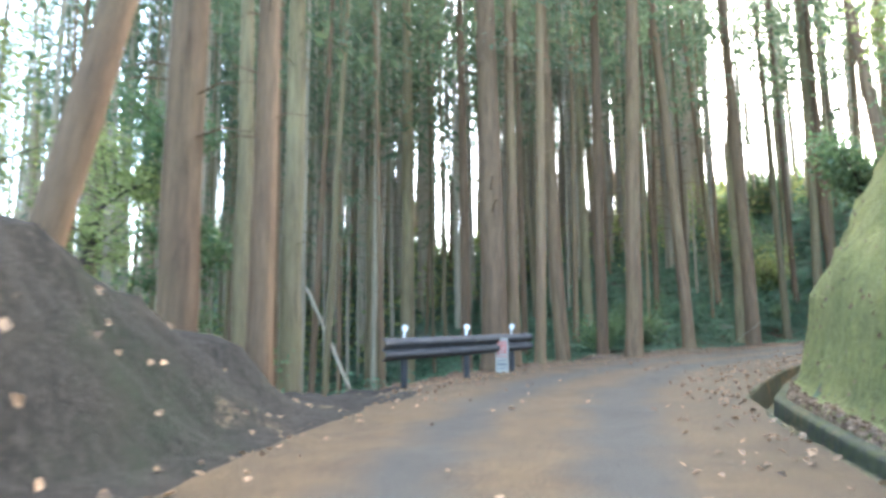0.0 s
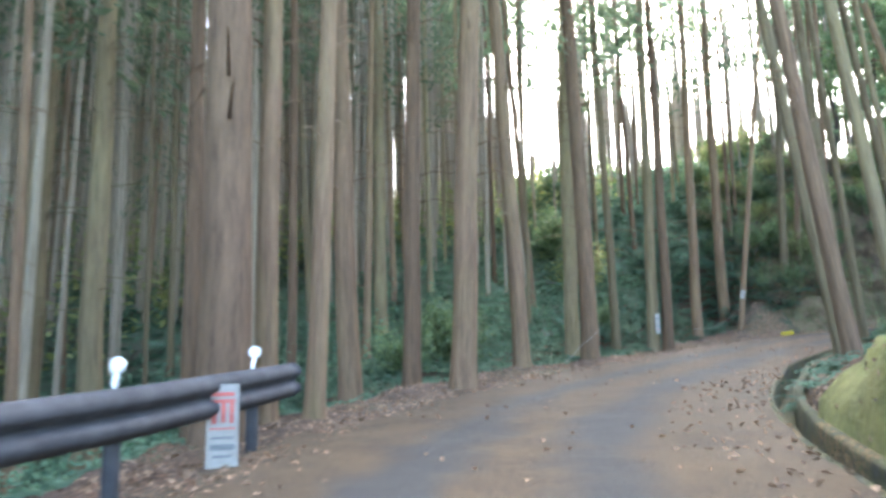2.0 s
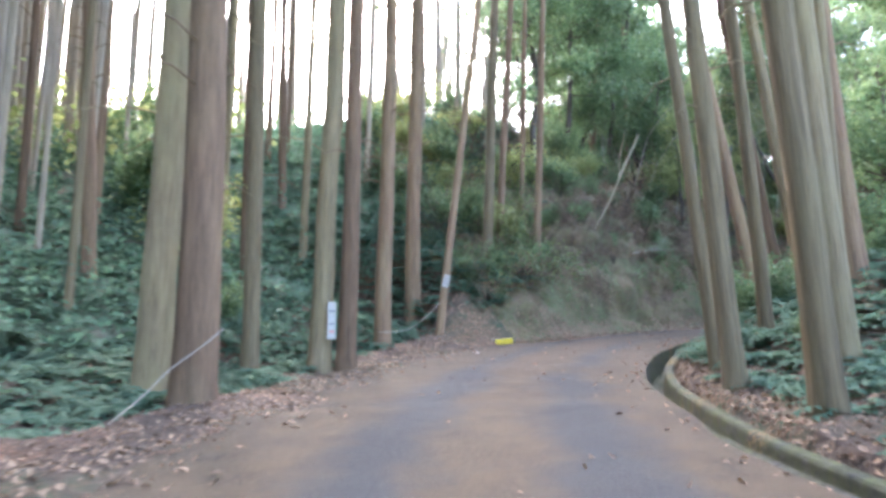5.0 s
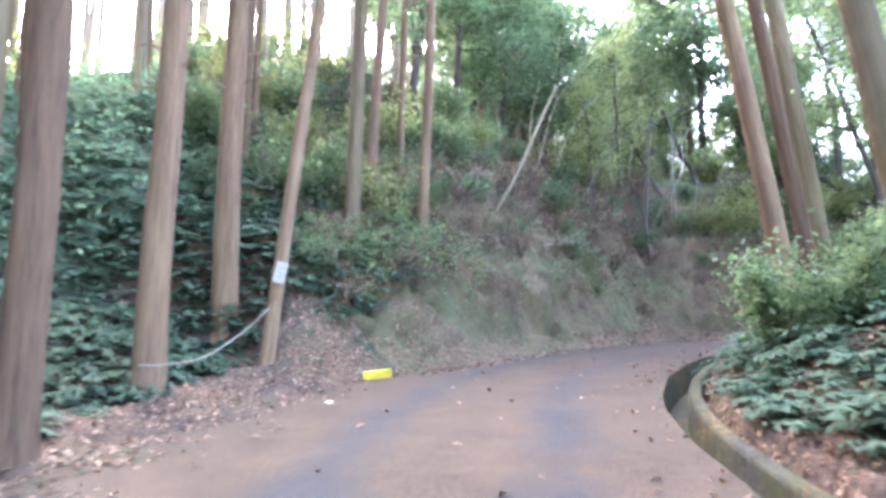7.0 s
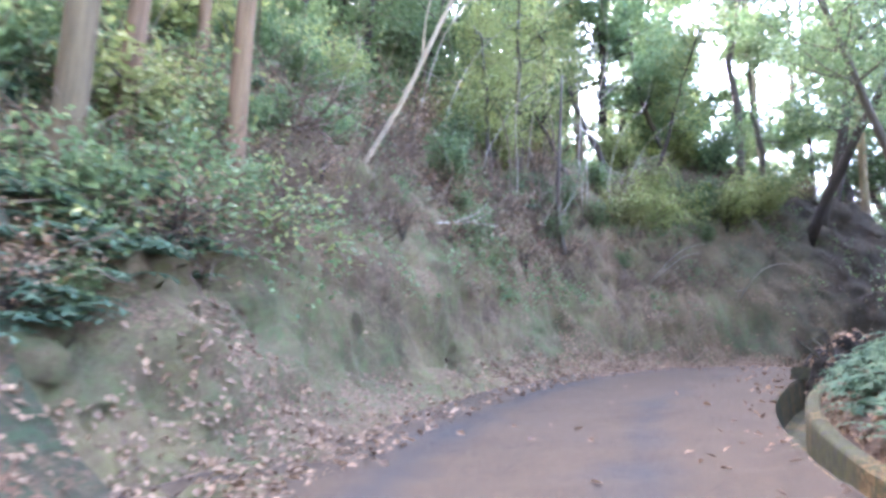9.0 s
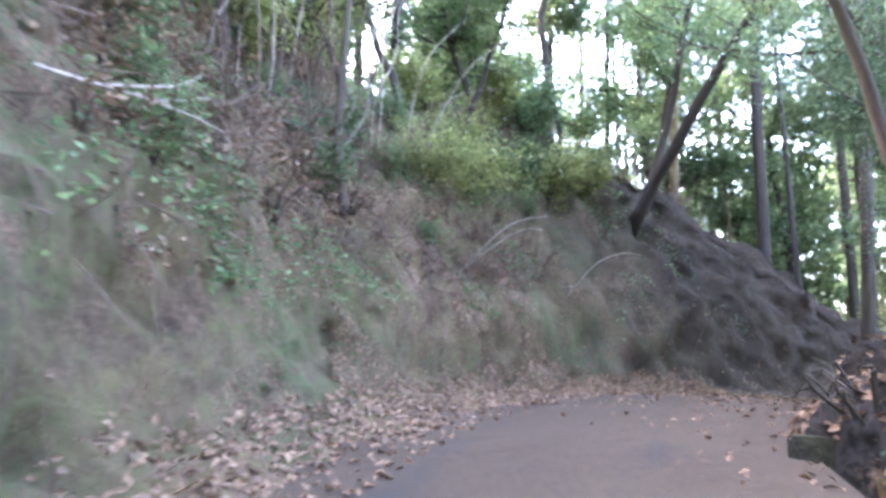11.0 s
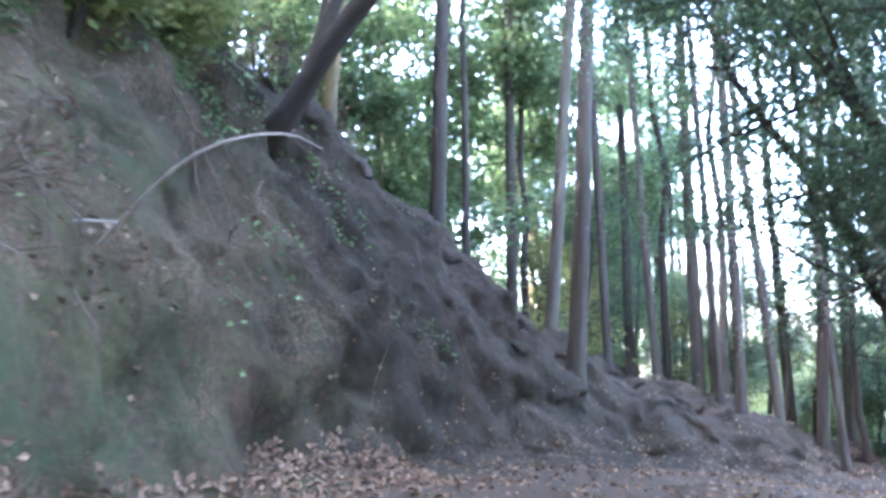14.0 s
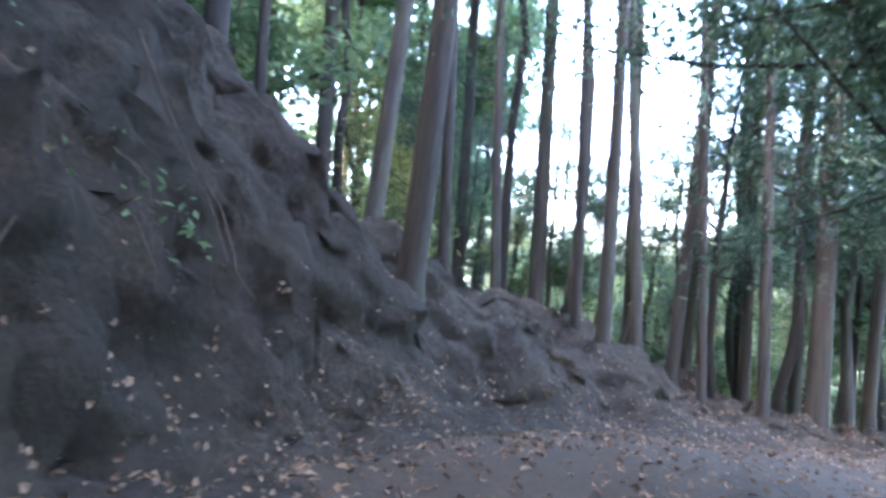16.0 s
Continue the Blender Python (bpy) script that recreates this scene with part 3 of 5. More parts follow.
def shrub(seed, radius, height, leaves, size, mat, label):
    """Many-stemmed bush: stems fan out from the foot and carry loose leaves."""
    g = np.random.default_rng(seed)
    pieces, pts = [], []
    for k in range(11):
        az, L = g.uniform(0, 6.28), g.uniform(0.4, 1.0)
        e = np.array((math.cos(az) * radius * L, math.sin(az) * radius * L, height * g.uniform(0.5, 1.0)))
        m = e * (0.4, 0.4, 0.62)
        pieces.append(tube([(0, 0, -0.2), m, e], [0.022, 0.014, 0.004], 5, 0, seed + k, False))
        cnt = leaves // 11
        u = g.uniform(0.25, 1.08, cnt)[:, None]
        pts.append(m * 2 * u * (1 - u) + e * u**2 + g.normal(size=(cnt, 3)) * radius * 0.2)
    ob = tagged(new("shrub"), label, "shrub", "shrubs of the slope")
    V, F = joined(pieces)
    tagged(part("branchwork", mesh_of("branchwork", V, F, BARK_DARK, True), ob), kind="stuff")
    V, F = leaf_cards(np.concatenate(pts), size, seed, 0.1, 1.8)
    tagged(part("foliage", mesh_of("foliage", V, F, mat), ob), kind="stuff")
    return ob


CEDARS = [cedar(11, 8.0, 860, "tall straight cedar with brown fibrous bark"),
          cedar(23, 9.6, 800, "tall straight cedar with brown fibrous bark"),
          cedar(37, 8.2, 740, "tall slender cedar with green algae on its bark", BARK_GREEN),
          cedar(41, 10.2, 800, "tall straight cedar with green algae on its bark", BARK_GREEN),
          cedar(53, 6.8, 850, "slender cedar with low green branches, bark coloured as if backlit", BARK_DARK),
          cedar(59, 8.2, 850, "slender cedar with low green branches, bark coloured as if backlit", BARK_DARK),
          cedar(79, 3.4, 1150, "slender cedar green nearly to the ground, bark coloured as if backlit", BARK_DARK),
          cedar(83, 4.2, 1100, "slender cedar green nearly to the ground, bark coloured as if backlit", BARK_DARK)]
SLENDER = [cedar(61, 8.5, 620, "slender cedar deep in the plantation, bark paled as by sun and haze", BARK_PALE),
           cedar(67, 9.8, 600, "slender cedar deep in the plantation, bark paled as by sun and haze", BARK_PALE)]
LOW = [cedar(71, 4.6, 640, "thin cedar hung with sparse low branches", BARK),
       cedar(73, 5.4, 600, "thin cedar hung with sparse low branches", BARK_GREEN)]
PLACED = []
USED = set()


def stand(kinds, k, x, y, girth, lean=(0.0, 0.0), turn=None, tall=1.0, z=None):
    """Set a tree or bush on the land: first use moves the model itself, later ones copy it."""
    z = (exact_z(x, y) if z is None else z) - (0.15 if kinds in (CEDARS, SLENDER, LOW) else 0.05)
    turn = rng.uniform(0, 360) if turn is None else turn
    m = Matrix.Translation((x, y, z)) @ Euler((-radians(lean[1]), radians(lean[0]), 0)).to_matrix().to_4x4() @ \
        pose(0, 0, 0, 0, 0, turn) @ Matrix.Diagonal((girth, girth, tall, 1))
    ob = kinds[k]
    PLACED.append((x, y))
    if ob.name not in USED:
        USED.add(ob.name)
        ob.matrix_basis = m
        return ob
    new_ob = copy_thing(ob, Matrix())
    new_ob.matrix_basis = m
    return new_ob



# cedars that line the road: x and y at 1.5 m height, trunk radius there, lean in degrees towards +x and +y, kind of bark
# SHADED and LEAFY paint backlit shade into the bark colour
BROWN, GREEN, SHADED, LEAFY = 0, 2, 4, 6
ROADSIDE = [
    (-3.75, 5.9, 0.17, 13, 0, BROWN), (-3.33, 8.18, 0.25, 2.5, -4, BROWN), (-2.35, 8.45, 0.16, 0, 0.5, BROWN), (-3.44, 11.2, 0.15, -0.5, 0, GREEN),
    (-3.17, 13.65, 0.22, 0, 0, GREEN), (-2.43, 22.34, 0.25, 1, 0, GREEN), (-1.18, 21.34, 0.22, 0, 0, GREEN), (0.66, 19.54, 0.15, -0.5, 0, BROWN),
    (-5.6, 14.2, 0.18, 0, 0, BROWN), (-7.0, 16.5, 0.16, 1, 0, GREEN), (-4.9, 18.8, 0.15, 0, 0, BROWN),
    (1.11, 14.87, 0.288, 0.2, 1.9, BROWN), (1.65, 15.49, 0.134, 0.6, 0.3, BROWN), (2.21, 15.26, 0.118, 1.7, -0.7, BROWN),
    (3.38, 19.17, 0.196, -1.3, 0, BROWN), (4.52, 18.94, 0.167, 0.8, -0.9, BROWN), (5.61, 25.7, 0.19, -0.2, 0, GREEN), (5.03, 17.57, 0.205, 2.2, -1.2, BROWN),
    (7.57, 20.71, 0.18, -2.7, 0.7, BROWN), (11.8, 28.2, 0.12, -3, 1.4, BROWN), (10.53, 23.49, 0.2, 1.4, 0.3, GREEN), (10.33, 22.29, 0.22, -0.5, 0.6, BROWN),
    (12.67, 24.57, 0.133, -0.7, 0.5, GREEN), (13.64, 24.06, 0.175, 0.8, -0.6, GREEN), (14.01, 23.83, 0.15, 0, 0, BROWN), (16.08, 24.98, 0.155, 2.4, 1.4, BROWN),
    (18.09, 25.93, 0.17, 0.8, 0, BROWN), (20.4, 25.5, 0.134, 5, 1, GREEN), (21.2, 25.7, 0.1, 8, 1.5, BROWN), (22.1, 25.0, 0.096, 0.5, -2, BROWN),
    (23.1, 26.1, 0.075, 1, -1, BROWN), (20.63, 28.14, 0.08, 1, 0, BROWN), (21.83, 28.98, 0.075, 0.4, 0, BROWN), (17.2, 28.9, 0.1, 1, 0, GREEN),
    (12.33, 16.68, 0.116, -8, 2, GREEN), (10.9, 15.25, 0.135, -3, 5, BROWN), (15.06, 18.28, 0.086, 3, 6.5, GREEN), (13.95, 17.78, 0.118, 0, 3.5, GREEN),
    (14.29, 16.78, 0.146, -6, 2, GREEN), (16.5, 17.97, 0.095, -9, 1, GREEN), (14.84, 16.8, 0.07, -7, 0, GREEN), (17.6, 16.9, 0.13, -2, 3, BROWN),
    (19.84, 18.71, 0.115, -7.7, 7.9, BROWN), (20.6, 18.4, 0.09, -7, 7, BROWN), (21.5, 18.2, 0.12, -6, 6, GREEN),
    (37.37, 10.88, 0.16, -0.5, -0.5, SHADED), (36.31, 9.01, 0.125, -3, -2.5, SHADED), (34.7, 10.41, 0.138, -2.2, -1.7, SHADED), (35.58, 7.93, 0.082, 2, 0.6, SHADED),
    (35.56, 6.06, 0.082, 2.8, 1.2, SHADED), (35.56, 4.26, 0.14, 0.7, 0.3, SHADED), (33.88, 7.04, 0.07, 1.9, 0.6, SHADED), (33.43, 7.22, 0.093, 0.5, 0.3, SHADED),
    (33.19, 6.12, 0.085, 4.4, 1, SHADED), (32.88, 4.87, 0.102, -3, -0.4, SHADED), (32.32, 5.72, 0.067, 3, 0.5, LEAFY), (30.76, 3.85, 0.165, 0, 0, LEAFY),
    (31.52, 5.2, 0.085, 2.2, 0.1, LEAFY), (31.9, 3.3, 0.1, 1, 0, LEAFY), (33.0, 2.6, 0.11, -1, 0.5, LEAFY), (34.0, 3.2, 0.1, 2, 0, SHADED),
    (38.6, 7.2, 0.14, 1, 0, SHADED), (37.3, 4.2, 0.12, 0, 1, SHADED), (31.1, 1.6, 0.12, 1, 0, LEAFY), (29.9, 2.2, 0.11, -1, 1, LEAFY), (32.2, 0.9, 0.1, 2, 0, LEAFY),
]
for k, (x, y, r, lx, ly, kind) in enumerate(ROADSIDE):
    low = 1.5 - exact_z(x, y)
    stand(CEDARS, kind + k % 2, x - math.tan(radians(lx)) * low, y - math.tan(radians(ly)) * low, r / 0.188, (lx, ly), tall=rng.uniform(0.9, 1.1))
stand(CEDARS, 1, 17.74, 24.87, 0.5, (9.4, -0.5))


def scatter(n, x0, x1, y0, y1, gap, test, tries=9000):
    """Random places at least a gap apart that pass a test."""
    out, cells = [], {}
    for x, y in PLACED:
        cells.setdefault((int(x // gap), int(y // gap)), []).append((x, y))
    for _ in range(tries):
        if len(out) >= n:
            break
        x, y = rng.uniform(x0, x1), rng.uniform(y0, y1)
        c = (int(x // gap), int(y // gap))
        if any((x - p)**2 + (y - q)**2 < gap * gap for i in (-1, 0, 1) for j in (-1, 0, 1) for p, q in cells.get((c[0] + i, c[1] + j), ())):
            continue
        s, d, _ = along([x], [y])
        if not test(x, y, s[0], d[0]):
            continue
        cells.setdefault(c, []).append((x, y))
        out.append((x, y))
    return out


def brow(x, y):
    """The bare brow of the hill, where sky shows between the trunks."""
    return math.hypot(x - 5.2, y - 14.7) > 17 and 45 < math.degrees(math.atan2(x - 5.2, y - 14.7)) < 58


def plantation(x, y, s, d):
    if abs(d) < 4.3 or (32 < s < 52 and -9 < d < 0):
        return False
    away, bearing = math.hypot(x - 3, y - 8), math.degrees(math.atan2(x - 3, y - 8))
    if (away > 17 and 23.5 < bearing < 29.5) or (away > 28 and -5 < bearing < 0):
        return False
    if brow(x, y):
        return False    # a clearing on the hill, and a narrow ride below it
    return True


def open_sky(x, y):
    """False in the gap between the trees beyond the bend."""
    return math.hypot(x - 31.2, y - 16.2) < 15 or not -174 < math.degrees(math.atan2(31.2 - x, y - 16.2)) < -162


GROVES = [(200, (-34, 34, 12, 60), 1.7, lambda x, y, s, d: plantation(x, y, s, d) and -22 < d < (-6.5 if s > 13 else -5.2), (0.34, 0.62)),
          (46, (30, 56, -22, 14), 1.8, lambda x, y, s, d: d < -4.2 and open_sky(x, y), (0.3, 0.7)),
          (34, (36, 62, 8, 38), 1.8, lambda x, y, s, d: d < -7, (0.4, 0.8)),
          (18, (3, 28, 0, 17), 2.4, lambda x, y, s, d: d > 6.0, (0.5, 0.8))]
for n, (x0, x1, y0, y1), gap, test, (g0, g1) in GROVES:
    for x, y in scatter(n, x0, x1, y0, y1, gap, test):
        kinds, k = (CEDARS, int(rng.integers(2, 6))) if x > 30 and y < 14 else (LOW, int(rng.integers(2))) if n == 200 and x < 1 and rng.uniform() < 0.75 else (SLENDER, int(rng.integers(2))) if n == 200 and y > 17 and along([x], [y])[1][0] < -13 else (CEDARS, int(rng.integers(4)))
        stand(kinds, k, x, y, rng.uniform(g0, g1) * (0.72 if kinds is LOW else 1.0), rng.normal(0, 1.3, 2), tall=rng.uniform(0.8, 1.1))


def far_woods():
    """The cedars past the near rows, too many to count: one mesh of trunks and sprays."""
    spots = scatter(460, -45, 38, 16, 75, 1.5, lambda x, y, s, d: plantation(x, y, s, d) and d < -13, 20000)
    spots += scatter(360, -14, 20, 24, 62, 1.0, lambda x, y, s, d: plantation(x, y, s, d) and d < -12, 20000)
    spots += scatter(170, 8, 95, -60, 20, 2.3, lambda x, y, s, d: d < -11 and not -172 < math.degrees(math.atan2(31.2 - x, y - 16.2)) < -161)
    # added trees behind the start, mostly unseen, to close off open light
    spots += scatter(60, -45, 60, -55, 10, 4.0, lambda x, y, s, d: abs(d) > 6)
    spots += scatter(60, 20, 75, 22, 60, 3.0, lambda x, y, s, d: d < -9)
    stout = len(spots)
    spots += scatter(170, -16, 14, 16, 48, 0.9, lambda x, y, s, d: plantation(x, y, s, d) and d < -8.5, 20000)
    dense = len(spots)
    spots += scatter(60, 14, 50, 20, 60, 1.6, lambda x, y, s, d: brow(x, y) and -30 < d < -7, 20000)
    spots += scatter(22, 6, 30, 30, 62, 1.2, lambda x, y, s, d: 23.5 < math.degrees(math.atan2(x - 3, y - 8)) < 29.5 and d < -9, 20000)
    spots += scatter(16, -10, 3, 36, 66, 1.2, lambda x, y, s, d: -5 < math.degrees(math.atan2(x - 3, y - 8)) < 0 and d < -9, 20000)
    TV, TF, CV, n = [], [], [], 0
    g = np.random.default_rng(5)
    for k, (x, y) in enumerate(spots):
        h, z = g.uniform(19, 26), exact_z(x, y) - 0.1
        r = g.uniform(0.07, 0.18)
        lean = g.normal(0, 0.015, 2)
        r = r * (1.0 if k < stout else 0.6)
        u = np.linspace(0, 1, 6)
        v, f = tube(np.c_[x + lean[0] * u * h, y + lean[1] * u * h, z + u * h], r * (1 - 0.75 * u), 6, 0, 1, False)
        TV.append(v)
        TF += [tuple(i + n for i in q) for q in f]
        n += len(v)
        base, m = h * g.uniform(0.32, 0.6), (300 if -16 < x < 22 and y > 20 else 170) if k < stout else 140
        u = g.uniform(0, 1, m)**0.8
        rr = (0.5 + 1.6 * (1 - u)**0.8) * np.sqrt(g.uniform(0.02, 1, m))
        az = np.round(g.uniform(0, 6.28, m) * 2.2 + np.floor(u * 14)) / 2.2 + g.normal(0, 0.16, m)
        CV.append(np.c_[x + rr * np.cos(az), y + rr * np.sin(az), z + base + (h - base) * u - 0.12 * rr**2 + g.normal(0, 0.1, m)])
    V2, F2 = leaf_cards(np.concatenate(CV), 0.19, 3, 0.4, 1.9)
    V = np.concatenate(TV + [V2])
    # haze over the far trunks is put into their bark colour
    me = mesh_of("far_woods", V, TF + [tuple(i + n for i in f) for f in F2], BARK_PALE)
    me.materials.append(NEEDLES)
    idx = np.zeros(len(me.polygons), int)
    idx[len(TF):] = 1
    me.polygons.foreach_set("material_index", idx)
    tagged(new("far_woods", me), "dense far rows of tall slender cedars", "woods", kind="stuff")


far_woods()


# ---- undergrowth ----
def sample(ob, n, weight, seed):
    """n places on a mesh's faces, by a weight of place along the road, metres to its right and height over it."""
    g = np.random.default_rng(seed)
    me = ob.data
    co = np.empty(len(me.vertices) * 3)
    me.vertices.foreach_get("co", co)
    co = co.reshape(-1, 3)
    quad = np.empty(len(me.loops), int)
    me.loops.foreach_get("vertex_index", quad)
    quad = quad.reshape(-1, 4)
    A, B, C, D = (co[quad[:, k]] for k in range(4))
    mid = (A + B + C + D) / 4
    N = np.cross(C - A, D - B)
    area = np.linalg.norm(N, axis=1) / 2
    N /= 2 * area[:, None] + 1e-9
    N *= np.sign(N[:, 2:3] + 1e-6)
    keep = (np.abs(mid[:, 0]) < 70) & (np.abs(mid[:, 1]) < 75)
    mid, N, area, A, B, D, C = mid[keep], N[keep], area[keep], A[keep], B[keep], D[keep], C[keep]
    s, d, z = along(mid[:, 0], mid[:, 1])
    w = area * np.clip(weight(s, d, mid[:, 2] - z, mid), 0, None)
    pick = g.choice(len(w), n, p=w / w.sum())
    u, v = g.uniform(0, 1, n)[:, None], g.uniform(0, 1, n)[:, None]
    P = (A[pick] * (1 - u) + B[pick] * u) * (1 - v) + (D[pick] * (1 - u) + C[pick] * u) * v
    return P, N[pick]


def flat_leaves(P, N, size, seed):
    """Dead leaves lying on a surface, each curled and tipped a little."""
    g = np.random.default_rng(seed)
    n = len(P)
    N = N + 0.45 * g.normal(size=(n, 3))
    N /= np.linalg.norm(N, axis=1)[:, None]
    t = np.cross(N, g.normal(size=(n, 3)))
    t /= np.linalg.norm(t, axis=1)[:, None] + 1e-9
    b = np.cross(N, t)
    L, W = (size * g.uniform(0.5, 1.3, n))[:, None], (size * g.uniform(0.4, 0.85, n))[:, None]
    P = P + N * 0.012
    V = np.stack([P - t * L, P + b * W + N * W * 0.5, P + t * L, P - b * W + N * W * 0.5], 1).reshape(-1, 3)
    i = np.arange(n) * 4
    return V, np.concatenate([np.c_[i, i + 1, i + 2], np.c_[i, i + 2, i + 3]])


def litter():
    near = lambda x, m, w: np.exp(-((x - m) / w)**2)
    jobs = [
        (CUT_BANK, 11000, lambda s, d, h, p: (4.0 * (h < 0.32) * np.clip((s - 37) / 2.5, 0.12, 1) + 0.03) * (s < 48) + 0.9 * (np.abs(d) < 2.3) * (s < 34), 0.036),
        (CUT_BANK, 4200, lambda s, d, h, p: near(s, 43.0 + 0.25 * np.sin(h * 2), 0.32) * (h < 3.3) + near(s, 44.6 - 0.4 * h, 0.3) * (h < 2) + 0.5 * near(s, 40.6, 0.25) * (h < 1.8), 0.036),
        (CUT_BANK, 8500, lambda s, d, h, p: (2.0 * (h < 0.4) + 0.45 * (h < 1.2) + 0.12 * (h < 2.6)) * (s < 62) * (s > 47), 0.029),
        (VERGE, 7000, lambda s, d, h, p: 1.5 * (np.abs(d) < 3.2) + 0.4, 0.034),
        (INNER_VERGE, 7000, lambda s, d, h, p: 2.0 * (np.abs(d) < 3.4) + 0.5, 0.036),
        (LATE_VERGE, 3500, lambda s, d, h, p: (2.0 * (np.abs(d) < 3.4) + 0.5) * (s < 56), 0.05),
        (ROADSIDE_MOUND, 350, lambda s, d, h, p: 1.0 * (s > -4), 0.05),
        (MOSSY_BANK, 6000, lambda s, d, h, p: 3.0 * (h < 0.12) * (np.abs(d) < 2.8) * (s > -2) + 0.02, 0.038),
        (ROADWAY, 8500, lambda s, d, h, p: (0.06 + 1.2 * np.clip(d - 1.1, 0, 1) + 0.9 * np.clip(-d - 1.2, 0, 1) + 3.0 * (d < -0.75) * (s > 33) + 1.6 * np.clip((s - 41) / 5, 0, 1)) * (s > -2) * (s < 64), 0.04),
    ]
    V, F, n = [], [], 0
    for k, (ob, count, w, size) in enumerate(jobs):
        P, N = sample(ob, count, w, 200 + k)
        v, f = flat_leaves(P, N, size, 300 + k)
        V.append(v)
        F.append(f + n)
        n += len(v)
    me = mesh_of("leaf_litter", np.concatenate(V), np.concatenate(F), LITTER)
    tagged(new("leaf_litter", me), "dry brown dead leaves strewn over road and banks", "leaves", kind="stuff")


litter()


def fern_fronds(P, size, seed, fronds=6):
    """Ferns: arching fronds from one foot, each with pairs of pointed leaflets."""
    g = np.random.default_rng(seed)
    n = len(P) * fronds
    foot = np.repeat(P, fronds, axis=0)
    L = np.repeat(size * g.uniform(0.7, 1.3, len(P)), fronds) * g.uniform(0.75, 1.1, n)
    az = g.uniform(0, 6.28, n)
    ax = np.c_[np.cos(az), np.sin(az)]
    rise = g.uniform(0.3, 1.15, n)
    V, F, base = [], [], 0
    side = np.c_[-ax[:, 1], ax[:, 0], np.zeros(n)]

    def rib(u):
        return foot + np.c_[ax * (L * u)[:, None], L * (rise * u - (rise * 0.75 + 0.1) * u * u)]

    us = np.linspace(0.12, 1.0, 6)
    pts = [rib(np.full(n, u)) for u in us]
    for k in range(5):
        w = (L * 0.3 * math.sin(math.pi * (0.22 + 0.75 * us[k])))[:, None]
        tip = (pts[k] + pts[k + 1]) / 2 + (pts[k + 1] - pts[k]) * 0.55
        tip[:, 2] -= 0.05 * L
        block = np.stack([pts[k], pts[k + 1], tip + side * w, tip - side * w], 1).reshape(-1, 3)
        i = np.arange(n) * 4 + base
        V.append(block)
        F += [np.c_[i, i + 1, i + 2], np.c_[i + 1, i, i + 3]]
        base += len(block)
    return np.concatenate(V), np.concatenate(F)


def ferns():
    jobs = [
        (VERGE, 1700, lambda s, d, h, p: (np.abs(d) > 3.7) * np.clip((s - 12) / 6, 0, 1) * np.where(s > 28.5, 0.5, 1.0), 0.34),
        (VERGE, 1100, lambda s, d, h, p: (np.abs(d) > 3.3) * (s > 24) * (s < 32.2), 0.32),
        (GROUND, 8000, lambda s, d, h, p: (d < -5.6) * (np.abs(d) < 34) * (s > 9) * (s < 37) * (0.25 + (s > 16)) / (1 + (np.abs(d) / 14)**2), 0.42),
        (INNER_VERGE, 1100, lambda s, d, h, p: (np.abs(d) > 2.75) * (s > 17) * (s < 46) * (1 + 2 * (s > 24) * (s < 36)), 0.36),
        (INNER_VERGE, 480, lambda s, d, h, p: (np.abs(d) > 2.42) * (np.abs(d) < 4.2) * (s > 27) * (s < 42), 0.3),
        (GROUND, 900, lambda s, d, h, p: (d > 5.6) * (d < 12) * (s > 12) * (s < 48), 0.5),
        (CUT_BANK, 1000, lambda s, d, h, p: ((h > 3.2) * 0.1 + 3.0 * (s < 34) * (np.abs(d) > 2.6)) * (s < 42), 0.32),
        (GROUND, 1400, lambda s, d, h, p: (d < -6) * (np.abs(d) < 24) * (s > 44), 0.55),
    ]
    V, F, n = [], [], 0
    for k, (ob, count, w, size) in enumerate(jobs):
        P, N = sample(ob, count, w, 400 + k)
        v, f = fern_fronds(P - (0, 0, 0.03), size, 500 + k)
        V.append(v)
        F.append(f + n)
        n += len(v)
    me = mesh_of("ferns", np.concatenate(V), np.concatenate(F), FERN)
    tagged(new("ferns", me), "green ferns carpeting the slope between trunks", "ferns", kind="stuff")


ferns()

def tangle(seed):
    """A snarl of thin bare twigs and dead vines."""
    g = np.random.default_rng(seed)
    pieces = []
    for k in range(34):
        a = g.uniform(0, 6.28)
        e = np.array((math.cos(a), math.sin(a), 0)) * g.uniform(0.3, 1.1) + (0, 0, g.uniform(-0.5, 1.2))
        m = e * 0.5 + g.normal(0, 0.2, 3) + (0, 0, 0.15)
        pieces.append(tube([g.normal(0, 0.15, 3), m, e, e + g.normal(0, 0.22, 3)], [0.011, 0.009, 0.006, 0.003], 4, 0, seed + k, False))
    V, F = joined(pieces)
    ob = tagged(new("twig_tangle"), "tangle of thin bare brown twigs on the bank", "brush", "shrubs of the slope")
    tagged(part("twigwork", mesh_of("twigwork", V, F, TWIG), ob), kind="stuff")
    return ob


